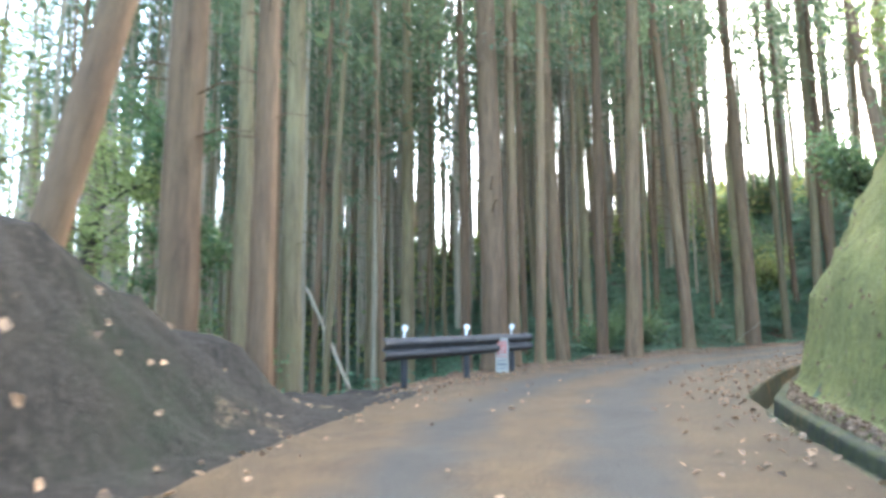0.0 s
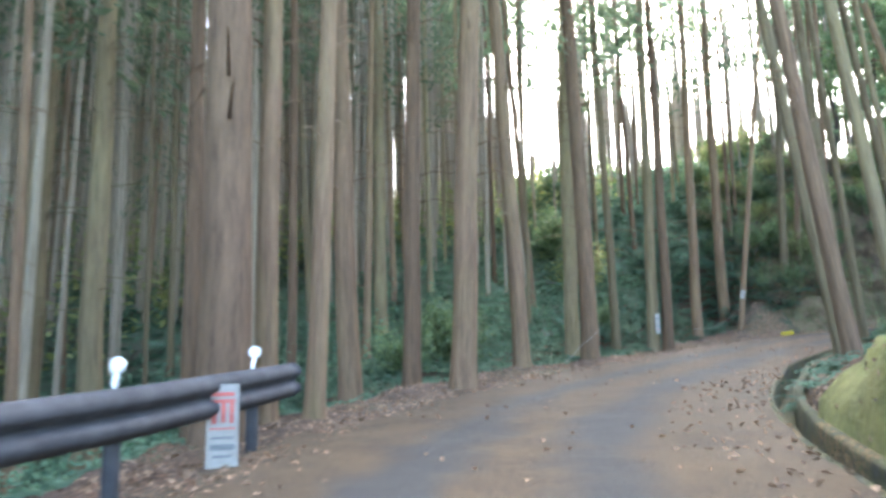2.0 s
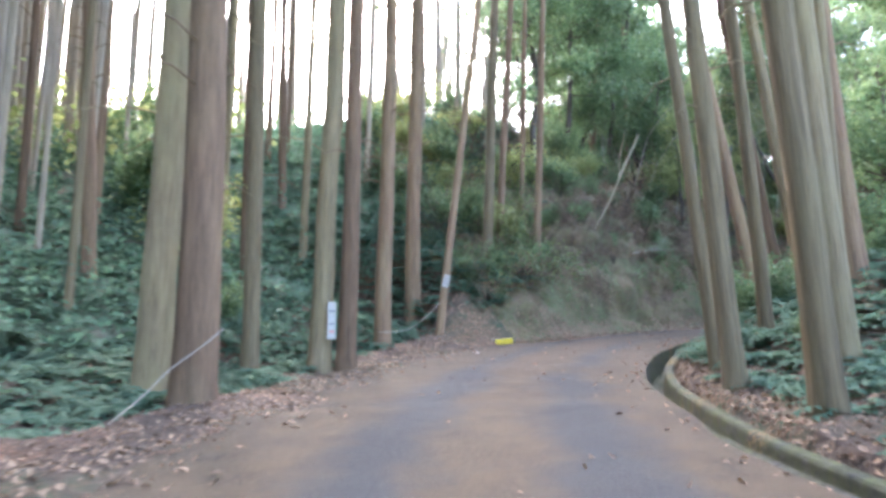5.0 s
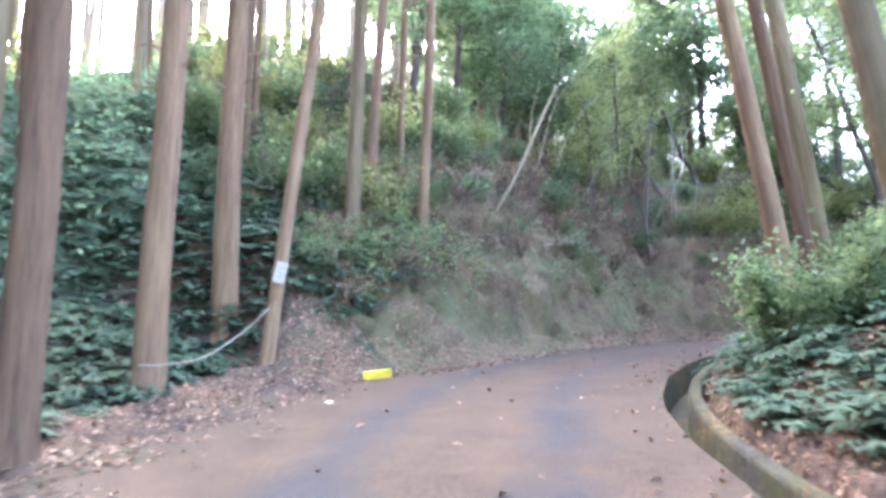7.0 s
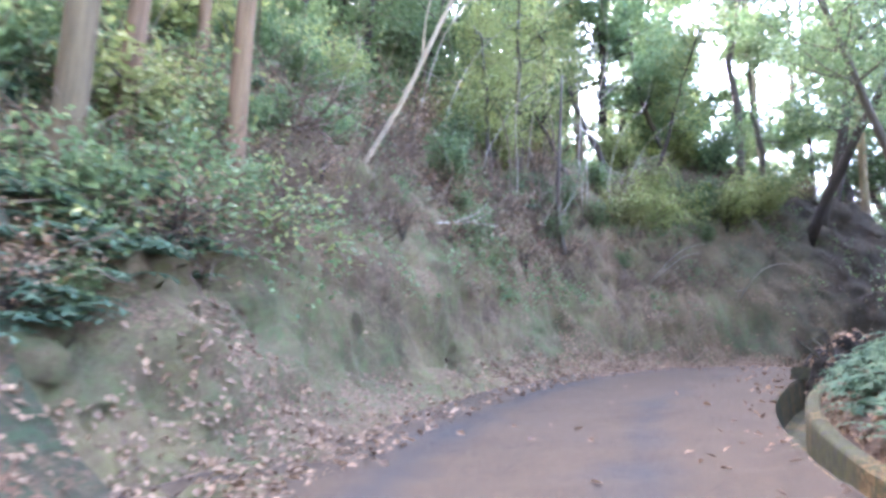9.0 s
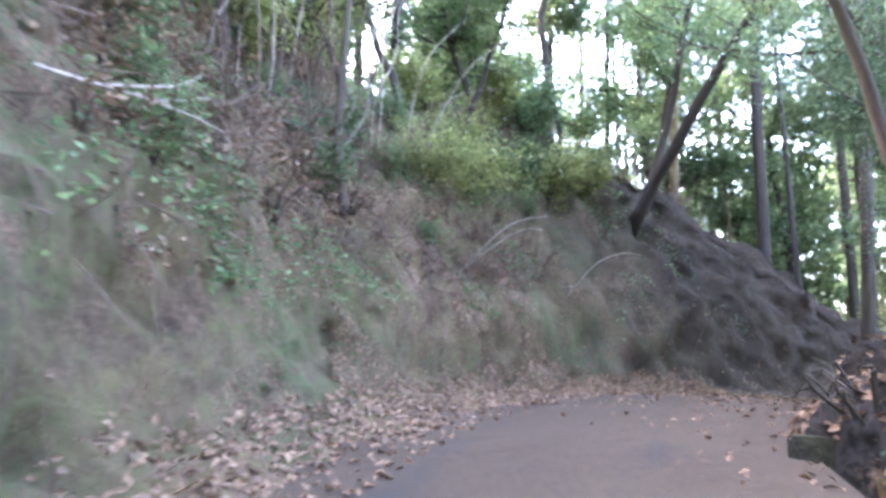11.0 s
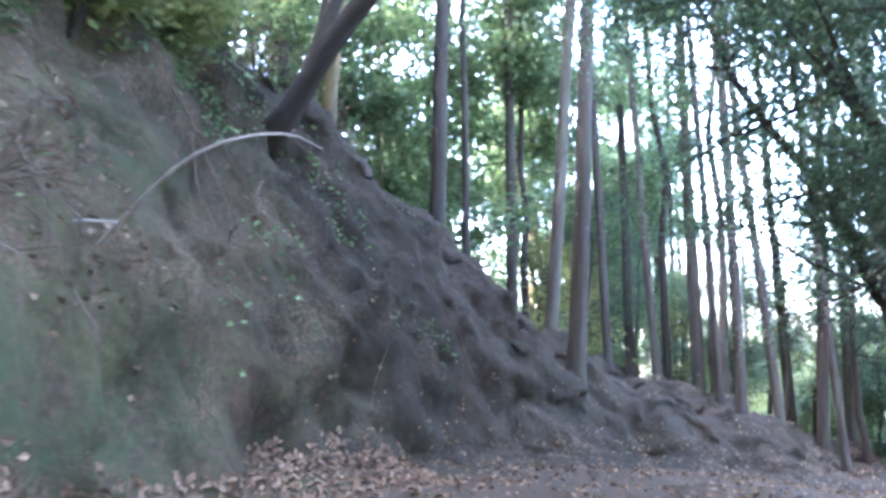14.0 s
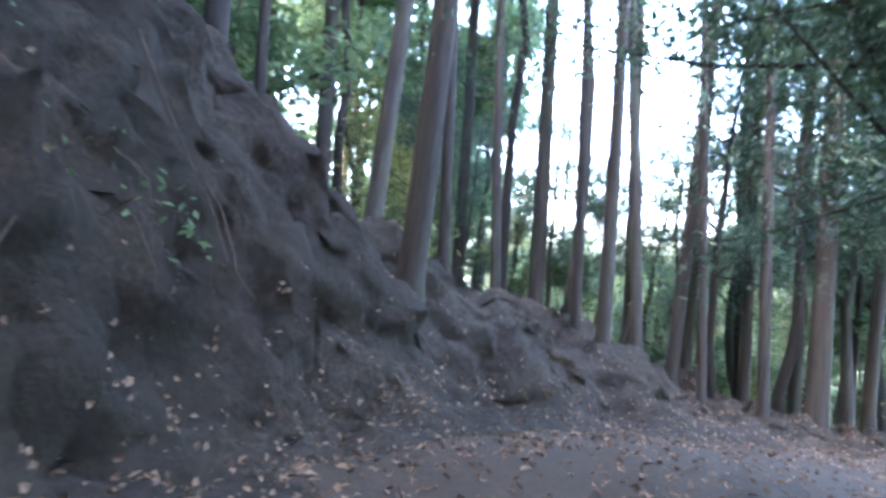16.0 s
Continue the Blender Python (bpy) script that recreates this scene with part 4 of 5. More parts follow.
TWIG = plain("bare_twigs", (0.15, 0.103, 0.068), 0.9, 0, 0.5, 7)
BROAD = [broadleaf(101, 9.0, (0.03, 0.02), 2.2, 8000, 0.1, LEAVES, "slim evergreen tree with loose dark leaves"),
         broadleaf(102, 12.5, (0.02, -0.03), 4.5, 8500, 0.11, LEAVES, "tall slim evergreen tree with open crown"),
         broadleaf(103, 5.5, (-0.05, 0.02), 1.0, 6500, 0.09, LEAVES, "young evergreen tree with dense glossy leaves"),
         broadleaf(104, 6.5, (0.04, 0.05), 1.6, 4200, 0.07, LEAVES_PALE, "small tree with yellow-green leaves", 1.3),
         broadleaf(105, 10.0, (0.0, 0.0), 4.6, 13000, 0.05, LEAVES, "slim evergreen tree leaning far over from the bank edge", 1.8, 0.035),
         broadleaf(106, 9.0, (0.03, 0.02), 2.6, 15000, 0.045, LEAVES_DARK, "dark small-leaved evergreen tree hanging over the road", 1.7)]
SHRUBS = [shrub(111, 0.8, 1.2, 2800, 0.06, LEAVES, "dark evergreen shrub rooted in the slope"),
          shrub(112, 1.0, 1.0, 2200, 0.065, LEAVES_PALE, "straggling yellow-green shrub on the bank edge"),
          shrub(113, 0.6, 0.8, 1800, 0.052, LEAVES, "small evergreen shrub rooted in the slope"),
          shrub(114, 0.9, 0.9, 700, 0.04, LITTER, "dry brown brush tangled on the bank"),
          tangle(115)]

# leaning trees over the bank and over the road
for x, y in ((38.5, 13.5), (39.5, 8.5)):
    stand(BROAD, 0, x, y, 1.3, tuple(rng.normal(0, 4, 2)), tall=1.45)
for x, y in ((34.4, 5.6), (36.2, 4.4)):
    stand(BROAD, 1, x, y, 0.9, tuple(rng.normal(0, 3, 2)), tall=1.35)
stand(BROAD, 4, 35.2, 15.6, 1.3, (-33, -21), 40, 0.85)
stand(BROAD, 4, 35.6, 15.1, 0.95, (-13, -10), 120, 0.9)
stand(BROAD, 0, 36.4, 14.4, 0.8, (0, -14), 100, 0.9)
stand(BROAD, 4, 26.9, 16.4, 0.8, (7.4, 11.5), 200, 0.9)
for s, d, size in ((40.6, -3.9, 0.55), (41.6, -4.3, 0.7), (42.7, -4.0, 0.6), (43.8, -4.6, 0.75), (45.2, -4.4, 0.6)):
    stand(BROAD, 3, *at(s, d), size, tuple(rng.normal(0, 9, 2)), tall=size)
stand(BROAD, 5, 28.4, 9.6, 1.2, (17, 6), 130, 0.95)
stand(BROAD, 5, 27.8, 13.5, 1.15, (13, 13), 60, 1.25)
stand(BROAD, 5, 28.6, 12.0, 1.1, (11, 8), 170, 1.3)
stand(BROAD, 5, 29.0, 11.4, 0.95, (25, -4), 30, 0.85)
stand(BROAD, 5, 28.8, 12.9, 0.95, (27, -3), 250, 0.8)
for x, y, size in ((27.2, 10.6, 0.9), (26.4, 8.9, 1.0), (28.0, 8.6, 0.8), (26.9, 12.2, 0.75)):
    stand(BROAD, 5, x, y, size, (4, 3), tall=size)


def thin(x, y):
    """Where the sky shows low between the cedars on the hill."""
    return brow(x, y) or math.degrees(math.atan2(x - 12.3, y - 19.8)) < 60


WOODLAND = [
    (74, (20, 54, 6, 44), 1.4, lambda x, y, s, d: d < -5.0 and d > -24 and 34.5 < s < 52 and not thin(x, y) and (x < 36 or y > 20 or rng.uniform() < 0.65), BROAD, (2, 1, 0, 2, 0), (0.9, 1.4)),
    (34, (30, 58, -22, 12), 1.7, lambda x, y, s, d: d < -5.5 and d > -24 and not -178 < math.degrees(math.atan2(31.2 - x, y - 16.2)) < -157, BROAD, (0, 1, 3, 1, 3, 2), (0.8, 1.3)),
    (9, (28, 40, -8, 7), 1.6, lambda x, y, s, d: -13 < d < -4.6, BROAD, (2, 3, 2), (0.55, 0.85)),
    (12, (31, 37, 12, 21), 0.7, lambda x, y, s, d: -4.8 < d < -3.3 and 42.5 < s < 46.3, SHRUBS, (1, 1, 0, 1), (0.8, 1.2)),
    (12, (14, 30, 4, 18), 2.0, lambda x, y, s, d: d > 4.2, BROAD, (0, 2, 1, 3), (0.7, 1.0)),
    (130, (18, 42, 8, 36), 0.65, lambda x, y, s, d: -8.5 < d < -3.3 and 34 < s < 49, SHRUBS, (1, 4, 3, 2, 4, 1, 2, 4), (0.7, 1.2)),
    (150, (18, 36, 12, 30), 0.3, lambda x, y, s, d: -4.2 < d < -2.6 and 32.3 < s < 45.5, SHRUBS, (4, 4, 3, 4, 2, 4, 3), (0.4, 0.8)),
    (110, (18, 34, 16, 34), 0.6, lambda x, y, s, d: -8.0 < d < (-2.7 if s < 34.6 else -4.2) and 33 < s < 39, SHRUBS, (0, 4, 2, 4, 3, 0, 4), (0.8, 1.2)),
    (10, (18, 34, 18, 36), 1.3, lambda x, y, s, d: -11 < d < -4.5 and 34 < s < 41 and not thin(x, y), BROAD, (2, 0, 2), (0.7, 1.1)),
    (34, (14, 30, 12, 22), 0.55, lambda x, y, s, d: 3.3 < d < 5.4 and 32 < s < 42, SHRUBS, (0, 2, 0, 2, 0), (0.45, 0.8)),
    (28, (38, 58, 9, 27), 1.8, lambda x, y, s, d: d < -6.5, BROAD, (0, 1, 0, 2), (1.0, 1.5)),
    (8, (-11, -4, 7, 19), 1.6, lambda x, y, s, d: d < -4.5, BROAD, (3, 2, 3, 0), (0.7, 1.0)),
    (30, (14, 50, 20, 46), 1.6, lambda x, y, s, d: -22 < d < -7 and 28 < s < 46, SHRUBS, (0, 0, 2, 1), (1.0, 1.7)),
    (24, (30, 52, -14, 12), 1.3, lambda x, y, s, d: -18 < d < -6.5 and s > 49, SHRUBS, (1, 1, 0, 2), (0.9, 1.5)),
    (40, (10, 30, 6, 21), 0.8, lambda x, y, s, d: 3.0 < d < 8 and 22 < s < 47, SHRUBS, (2, 0, 2, 2), (0.4, 0.8)),
    (16, (3, 8, -3, 13), 0.9, lambda x, y, s, d: 3.9 < d < 6.5 and -2 < s < 13, SHRUBS, (1, 0, 2, 1), (0.6, 1.0)),
    (14, (-2, 22, 20, 40), 2.0, lambda x, y, s, d: -18 < d < -5, SHRUBS, (0, 2), (0.7, 1.2)),
]
for n, (x0, x1, y0, y1), gap, test, kinds, order, (g0, g1) in WOODLAND:
    for k, (x, y) in enumerate(scatter(n, x0, x1, y0, y1, gap, test, 14000)):
        size = rng.uniform(g0, g1)
        stand(kinds, order[k % len(order)], x, y, size, rng.normal(0, 4, 2), tall=size)


def valley_trees():
    """Trees that stand lower down past the bend; their tops reach little higher than the road."""
    for n, lo, hi, near, far, top in ((26, -178, -156, 15, 34, 3.9), (16, -197, -177, 9, 24, 8.5), (22, -157, -128, 10, 25, 12.0)):
        for k, (x, y) in enumerate(scatter(n, 12, 60, -26, 12, 1.5, lambda x, y, s, d: near < math.hypot(x - 31.2, y - 16.2) < far and d < -5.5
                                           and lo < math.degrees(math.atan2(31.2 - x, y - 16.2)) - (360 if x < 31.2 else 0) < hi, 20000)):
            z = exact_z(x, y)
            kind = (3, 0, 3, 2)[k % 4] if top < 5 else (0, 1)[k % 2]
            size = (top + rng.uniform(-1.6, 1.0) - z) / (9.6, 13.0, 6.0, 7.0)[kind]
            stand(BROAD, kind, x, y, min(size, 1.35), rng.normal(0, 3, 2), tall=size)


valley_trees()


def bend_woods():
    """Slender leafy cedars on the falling ground past the bend, with a gap that lets the sky through."""
    def clear(x, y):
        late, mid = (math.degrees(math.atan2(x - a, b - y)) for a, b in ((31.1, 16.3), (29.3, 18.5)))
        return not 5 < late < 17 and not 17 < mid < 24 and (not 28 < late < 48 or rng.uniform() < 0.6)
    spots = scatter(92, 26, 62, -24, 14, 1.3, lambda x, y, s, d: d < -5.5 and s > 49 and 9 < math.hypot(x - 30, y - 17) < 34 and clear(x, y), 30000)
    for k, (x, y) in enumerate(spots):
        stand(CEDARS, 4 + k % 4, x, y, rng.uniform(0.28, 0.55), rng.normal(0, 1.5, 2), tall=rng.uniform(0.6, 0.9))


bend_woods()


def understory():
    """Dark small-leaved evergreens under the cedars past the bend."""
    for way, far, size in ((158, 15.5, 0.5), (161, 13.5, 0.52), (164.5, 16, 0.6), (167, 13, 0.48), (169.5, 17.5, 0.62), (172, 14.5, 0.58), (174, 12.2, 0.7),
                           (176.5, 15.5, 1.0), (179, 12.6, 0.95), (181.5, 17, 1.15), (183.5, 13.8, 1.05), (186, 16.2, 1.1), (188.5, 12.4, 0.9), (191, 15.2, 1.1), (148, 12.5, 0.6), (153, 14.5, 0.6)):
        x, y = 31.1 + far * math.sin(radians(way)), 16.3 + far * math.cos(radians(way))
        stand(BROAD, 5, x, y, size, rng.normal(0, 3, 2), tall=size)


understory()


# ---- guard rail ----
def guard_rail():
    rail = tagged(new("guard_rail"), "short weathered steel guard rail with white reflectors", "guard rail")
    line = np.array([(-0.96, 10.2), (-0.59, 10.72), (0.5, 12.05), (1.47, 13.65), (1.83, 14.3)])
    s = np.r_[0, np.cumsum(np.hypot(*np.diff(line, axis=0).T))]
    u = np.linspace(0, s[-1], 25)
    L = np.c_[np.interp(u, s, line[:, 0]), np.interp(u, s, line[:, 1])]
    T = np.gradient(L, axis=0)
    T /= np.linalg.norm(T, axis=1)[:, None]
    R2 = np.c_[T[:, 1], -T[:, 0]]
    top = np.interp(u, [0, s[-1]], [1.0, 1.1])
    wave = [(0.0, 0.0), (0.02, -0.01), (0.075, -0.05), (0.085, -0.09), (0.075, -0.125), (0.02, -0.16), (0.015, -0.19),
            (0.075, -0.225), (0.085, -0.26), (0.075, -0.3), (0.02, -0.34), (0.0, -0.35)]
    wave = wave + [(a - 0.006, b) for a, b in wave[::-1]]
    V = [(L[i, 0] + R2[i, 0] * a, L[i, 1] + R2[i, 1] * a, top[i] + b) for i in range(len(u)) for a, b in wave]
    n = len(wave)
    F = [(i * n + j, i * n + (j + 1) % n, (i + 1) * n + (j + 1) % n, (i + 1) * n + j) for i in range(len(u) - 1) for j in range(n)]
    F += [tuple(range(n)), tuple(range((len(u) - 1) * n, len(u) * n))[::-1]]
    part("beam", mesh_of("beam", np.array(V), F, STEEL, True), rail, "grey steel beam pressed in two waves")
    for i, (x, y) in enumerate(((-0.59, 10.72), (0.5, 12.05), (1.47, 13.65))):
        k = int(np.argmin((L[:, 0] - x)**2 + (L[:, 1] - y)**2))
        px, py = L[k] - R2[k] * 0.065
        v, f = tube([(px, py, exact_z(px, py) - 0.4), (px, py, 0.5), (px, py, top[k] - 0.02)], [0.057] * 3, 14)
        part("post", mesh_of("post", v, f, STEEL, True), rail)
        v, f = box(px + R2[k, 0] * 0.03, py + R2[k, 1] * 0.03, top[k] - 0.175, 0.08, 0.07, 0.12)
        part("bracket", mesh_of("bracket", v, f, STEEL), rail)
        v, f = tube([(px, py, top[k] - 0.05), (px, py, top[k] + 0.03), (px + R2[k, 0] * 0.02, py + R2[k, 1] * 0.02, top[k] + 0.1)], [0.02, 0.018, 0.018], 10)
        stem = part("reflector", mesh_of("reflector", v, f, LENS, True), rail, "white delineator on a short stem")
        face = np.array((T[k, 0] * 0.75 - R2[k, 0] * 0.0, T[k, 1] * 0.75, 0))
        c = np.array((px + R2[k, 0] * 0.02, py + R2[k, 1] * 0.02, top[k] + 0.145))
        v, f = tube([c - face * 0.022, c - face * 0.018, c + face * 0.018, c + face * 0.022], [0.044, 0.055, 0.055, 0.044], 18)
        part("lens", mesh_of("lens", v, f, LENS, True), stem, "round white reflector lens")
    return rail


guard_rail()


def plate(name, label, centre, facing, width, height, bars, tilt=0.0):
    """A thin printed plate; its print that cannot be read is plain bars."""
    m = look(centre, tuple(np.array(centre) - np.array((*facing, 0.0))), tilt)
    ob = tagged(new(name), label, "sign")
    ob.matrix_basis = m
    body = part("panel", rounded_box("panel", (width, height, 0.012), WHITE, 0.003), ob)
    for bx, by, bw, bh, mat in bars:
        part("print", rounded_box("print", (bw * width, bh * height, 0.003), mat, 0.0008), body, "",
             Matrix.Translation((bx * width, by * height, 0.0085)))
    return ob


plate("warning_plate", "tall white plate with faded red print on the guard rail", (1.1, 12.84, 0.66), (-0.15, -0.99), 0.25, 0.66,
      [(0, 0.38, 0.7, 0.05, RED), (-0.26, 0.16, 0.16, 0.26, RED), (0.02, 0.16, 0.14, 0.24, RED), (0.28, 0.16, 0.14, 0.26, RED), (0, 0.3, 0.75, 0.04, RED),
       (0, -0.03, 0.8, 0.02, RED), (0, -0.14, 0.7, 0.03, GREYINK), (0, -0.25, 0.75, 0.07, GREYINK), (0, -0.36, 0.6, 0.03, GREYINK)])
plate("tree_plate", "white plate tied to a leaning cedar trunk", (17.84, 24.74, 2.55), (-0.75, -0.66), 0.15, 0.28,
      [(0.05, 0.2, 0.5, 0.04, GREYINK), (0, 0.0, 0.6, 0.03, GREYINK), (0, -0.2, 0.5, 0.03, GREYINK)], -13)
plate("marker_plate", "narrow white plate on a cedar trunk", (13.62, 23.77, 1.6), (-0.6, -0.8), 0.13, 0.6,
      [(0, 0.25, 0.6, 0.06, GREYINK), (0, -0.1, 0.6, 0.05, GREYINK), (0, -0.3, 0.6, 0.04, RED)])


def yellow_board():
    ob = tagged(new("yellow_board"), "fallen yellow painted board on two sticks at the road edge", "board")
    ob.matrix_basis = Matrix.Translation((18.45, 23.62, exact_z(18.45, 23.62) + 0.075)) @ pose(0, 0, 0, 18, -7, -57)
    part("board", rounded_box("board", (0.37, 0.02, 0.12), YELLOW, 0.006), ob)
    for low, reach in ((-0.045, -0.42), (0.045, -0.25)):
        v, f = tube([(reach, 0.024, low + 0.02), (-0.15, 0.022, low), (0.15, 0.022, low)], [0.011, 0.012, 0.011], 8, 0.08, 3)
        part("stick", mesh_of("stick", v, f, DEADWOOD, True), ob, "pale wooden stick")


yellow_board()


def wand(name, label, category, lines, mat, sides=6, seed=1):
    """Bent rods: each line is a list of points with its thick and thin end."""
    pieces = []
    for k, (pts, r0, r1) in enumerate(lines):
        P = smooth_line3(pts)
        pieces.append(tube(P, np.linspace(r0, r1, len(P)), sides, 0.08, seed + k))
    V, F = joined(pieces)
    return tagged(new(name, mesh_of(name, V, F, mat, True)), label, category)


def smooth_line3(pts, n=14):
    P = np.array(pts, float)
    u = np.linspace(0, len(P) - 1, n)
    k = np.arange(len(P))
    m = np.gradient(P, axis=0)
    i = np.clip(u.astype(int), 0, len(P) - 2)
    w = (u - i)[:, None]
    return (2 * w**3 - 3 * w**2 + 1) * P[i] + (w**3 - 2 * w**2 + w) * m[i] + (-2 * w**3 + 3 * w**2) * P[i + 1] + (w**3 - w**2) * m[i + 1]


wand("rope", "pale sagging rope tied round a leaning cedar", "rope",
     [([(17.74, 24.82, 2.08), (17.25, 24.79, 1.77), (16.68, 24.8, 1.49), (16.11, 24.77, 1.42), (15.84, 24.85, 1.42)], 0.0065, 0.0065)], ROPE)
wand("rope", "pale rope running from a trunk to the ground", "rope",
     [([(10.5, 22.03, 1.44), (10.2, 21.99, 1.24), (9.92, 22.03, 1.04), (9.62, 21.93, 0.82), (9.28, 21.9, 0.58)], 0.0065, 0.0065)], ROPE)
wand("fallen_pole", "grey dead pole leaning between cedars", "pole",
     [([(-3.4, 16.3, 2.3), (-2.95, 16.05, 1.4), (-2.2, 15.7, -0.2)], 0.04, 0.055)], BARK_PALE)
wand("dead_branch", "pale forked dead branch springing from the bank", "branch",
     [([(31.95, 20.2, 3.3), (31.56, 20.0, 3.52), (31.13, 19.65, 3.92), (30.85, 19.35, 4.12), (30.6, 19.0, 4.16)], 0.017, 0.005),
      ([(31.6, 20.02, 3.5), (31.2, 19.6, 3.82), (30.85, 19.3, 3.99), (30.7, 19.05, 3.98)], 0.013, 0.005),
      ([(31.45, 19.92, 3.6), (31.2, 19.8, 3.72), (31.0, 19.75, 3.75)], 0.009, 0.004)], DEADWOOD)
wand("dead_branch", "long pale curved dead branch across the bank", "branch",
     [([(33.05, 17.9, 3.15), (32.75, 17.8, 3.38), (32.3, 17.65, 3.68), (32.05, 17.45, 3.82), (31.9, 17.2, 3.87), (31.86, 17.0, 3.82)], 0.014, 0.004),
      ([(32.75, 17.8, 3.38), (32.8, 18.05, 3.36), (32.9, 18.3, 3.3)], 0.009, 0.004)], DEADWOOD)
wand("dead_branch", "pale forked dead branches hanging out of the bank", "branch",
     [([(25.6, 23.6, 3.85), (26.05, 23.42, 3.93), (26.6, 23.2, 4.05), (27.3, 23.0, 4.35)], 0.015, 0.005),
      ([(26.3, 23.3, 3.98), (26.9, 23.05, 4.05), (27.4, 22.9, 4.1)], 0.012, 0.004),
      ([(26.05, 23.42, 3.93), (26.7, 23.15, 4.2), (27.2, 23.05, 4.5)], 0.012, 0.004)], DEADWOOD)
wand("dead_tree", "broken pale dead trunk standing on the slope", "dead tree",
     [([(24.75, 24.6, 4.3), (24.74, 23.9, 5.4), (24.74, 23.45, 6.3), (24.8, 23.15, 6.95), (24.72, 22.95, 7.25)], 0.042, 0.026),
      ([(24.74, 23.6, 6.0), (24.6, 23.5, 6.6), (24.3, 23.2, 7.3)], 0.02, 0.008)], BARK_PALE)
wand("bare_sapling", "thin dark leafless sapling rising from the bank", "sapling",
     [([(29.6, 21.85, 3.9), (29.75, 21.95, 4.8), (29.9, 21.9, 6.0), (30.3, 21.8, 8.0)], 0.07, 0.03),
      ([(29.75, 21.95, 4.6), (30.4, 21.6, 5.4), (30.9, 21.4, 6.4)], 0.035, 0.012)], BARK_DARK)


def hanging_roots():
    """Roots that crept out of the cut face and hang down along it."""
    g = np.random.default_rng(77)
    for k in range(22):
        s, a = g.uniform(37, 50.0), g.uniform(2.6, 3.4)
        length = g.uniform(0.25, 0.85)
        drift = g.normal(0, 0.25)
        pts = []
        for u in np.linspace(0, 1, 6):
            aa = a - (a - 2.15) * u * length * 1.1
            ss = s + g.normal(0, 0.04) + drift * u
            x, y = at(ss, -aa + 0.1)
            z = float(np.interp(ss, QS, QZ) + profile(LEFT, [ss], [aa])[0])
            pts.append((x, y, z + 0.08))
        wand("hanging_root", "thin root hanging down the cut bank face", "root", [(pts, g.uniform(0.006, 0.013), 0.003)],
             TWIG, 5, 700 + k)


hanging_roots()


def soil_mound(x, y, rx, ry, h, turn, seed):
    """A low uneven heap of soil."""
    g = np.random.default_rng(seed)
    n, m = 64, 22
    V = []
    z0 = exact_z(x, y)
    for j in range(m):
        u = j / (m - 1)
        for i in range(n):
            a = 2 * math.pi * i / n
            p, q = rx * u * math.cos(a), ry * u * math.sin(a)
            k = 0.3 * noise.fractal(Vector((p * 2.6 + seed, q * 2.6, 0.3)), 0.6, 2.0, 6)
            V.append((p * (1 + k), q * (1 + k), h * (1 - u * u)**1.2 * (1 + 1.6 * k) - 0.45 * u**4))
    F = [(j * n + i, j * n + (i + 1) % n, (j + 1) * n + (i + 1) % n, (j + 1) * n + i) for j in range(1, m - 1) for i in range(n)]
    F += [(0, n + i, n + (i + 1) % n) for i in range(n)]
    F = [tuple(reversed(f)) for f in F]
    ob = new("soil_mound", mesh_of("soil_mound", np.array(V), F, DARK, True))
    ob.data.flip_normals()
    ob.matrix_basis = pose(x, y, z0, 0, 0, turn)
    tagged(ob, "dark low mound of soil, roots and dead leaves beside the road", "mound")
    pick = [Vector(V[i]) for i in g.integers(n, n * (m - 1), 260)]
    v, f = flat_leaves(np.array(pick) + (0, 0, 0.015), np.tile((0, 0, 1.0), (260, 1)), 0.05, seed)
    tagged(part("leaf_cover", mesh_of("leaf_cover", v, f, LITTER), ob, "dead brown leaves"), kind="stuff")
    roots = []
    for k in range(16):
        a, r0 = g.uniform(0, 6.28), g.uniform(0.2, 0.7)
        p = np.array((math.cos(a) * rx * r0, math.sin(a) * ry * r0, h * (1 - r0 * r0)))
        e = p + (math.cos(a) * 0.35, math.sin(a) * 0.3, g.uniform(-0.1, 0.3))
        roots.append(tube([p - (0, 0, 0.08), (p + e) / 2 + g.normal(0, 0.05, 3) + (0, 0, 0.08), e], [0.016, 0.011, 0.004], 5, 0, k, False))
    v, f = joined(roots)
    tagged(part("root_tangle", mesh_of("root_tangle", v, f, BARK_DARK, True), ob, "thin dark roots"), kind="stuff")


at_mound = at(43.6, 2.9)
soil_mound(at_mound[0], at_mound[1], 1.0, 0.6, 0.5, 30, 4)
at_mound = at(40.2, 2.3)
soil_mound(at_mound[0], at_mound[1], 0.85, 0.5, 0.36, -28, 9)


def paper_scrap(x, y, turn):
    """A crumpled scrap of white paper lying on the road edge."""
    g = np.random.default_rng(31)
    U, W = np.meshgrid(np.linspace(-0.075, 0.075, 7), np.linspace(-0.035, 0.035, 4), indexing="ij")
    top = np.c_[U.ravel(), W.ravel(), 0.012 + np.abs(g.normal(0, 0.006, U.size))]
    V = np.r_[top, top - (0, 0, 0.002)]
    F = grid_faces(7, 4)
    ob = new("paper_scrap", mesh_of("paper_scrap", V, np.r_[F, F[:, ::-1] + len(top)], LENS))
    ob.matrix_basis = pose(x, y, exact_z(x, y) + 0.012, 0, 0, turn)
    tagged(ob, "crumpled white paper scrap lying on the road edge", "litter")


paper_scrap(16.64, 23.06, 25)


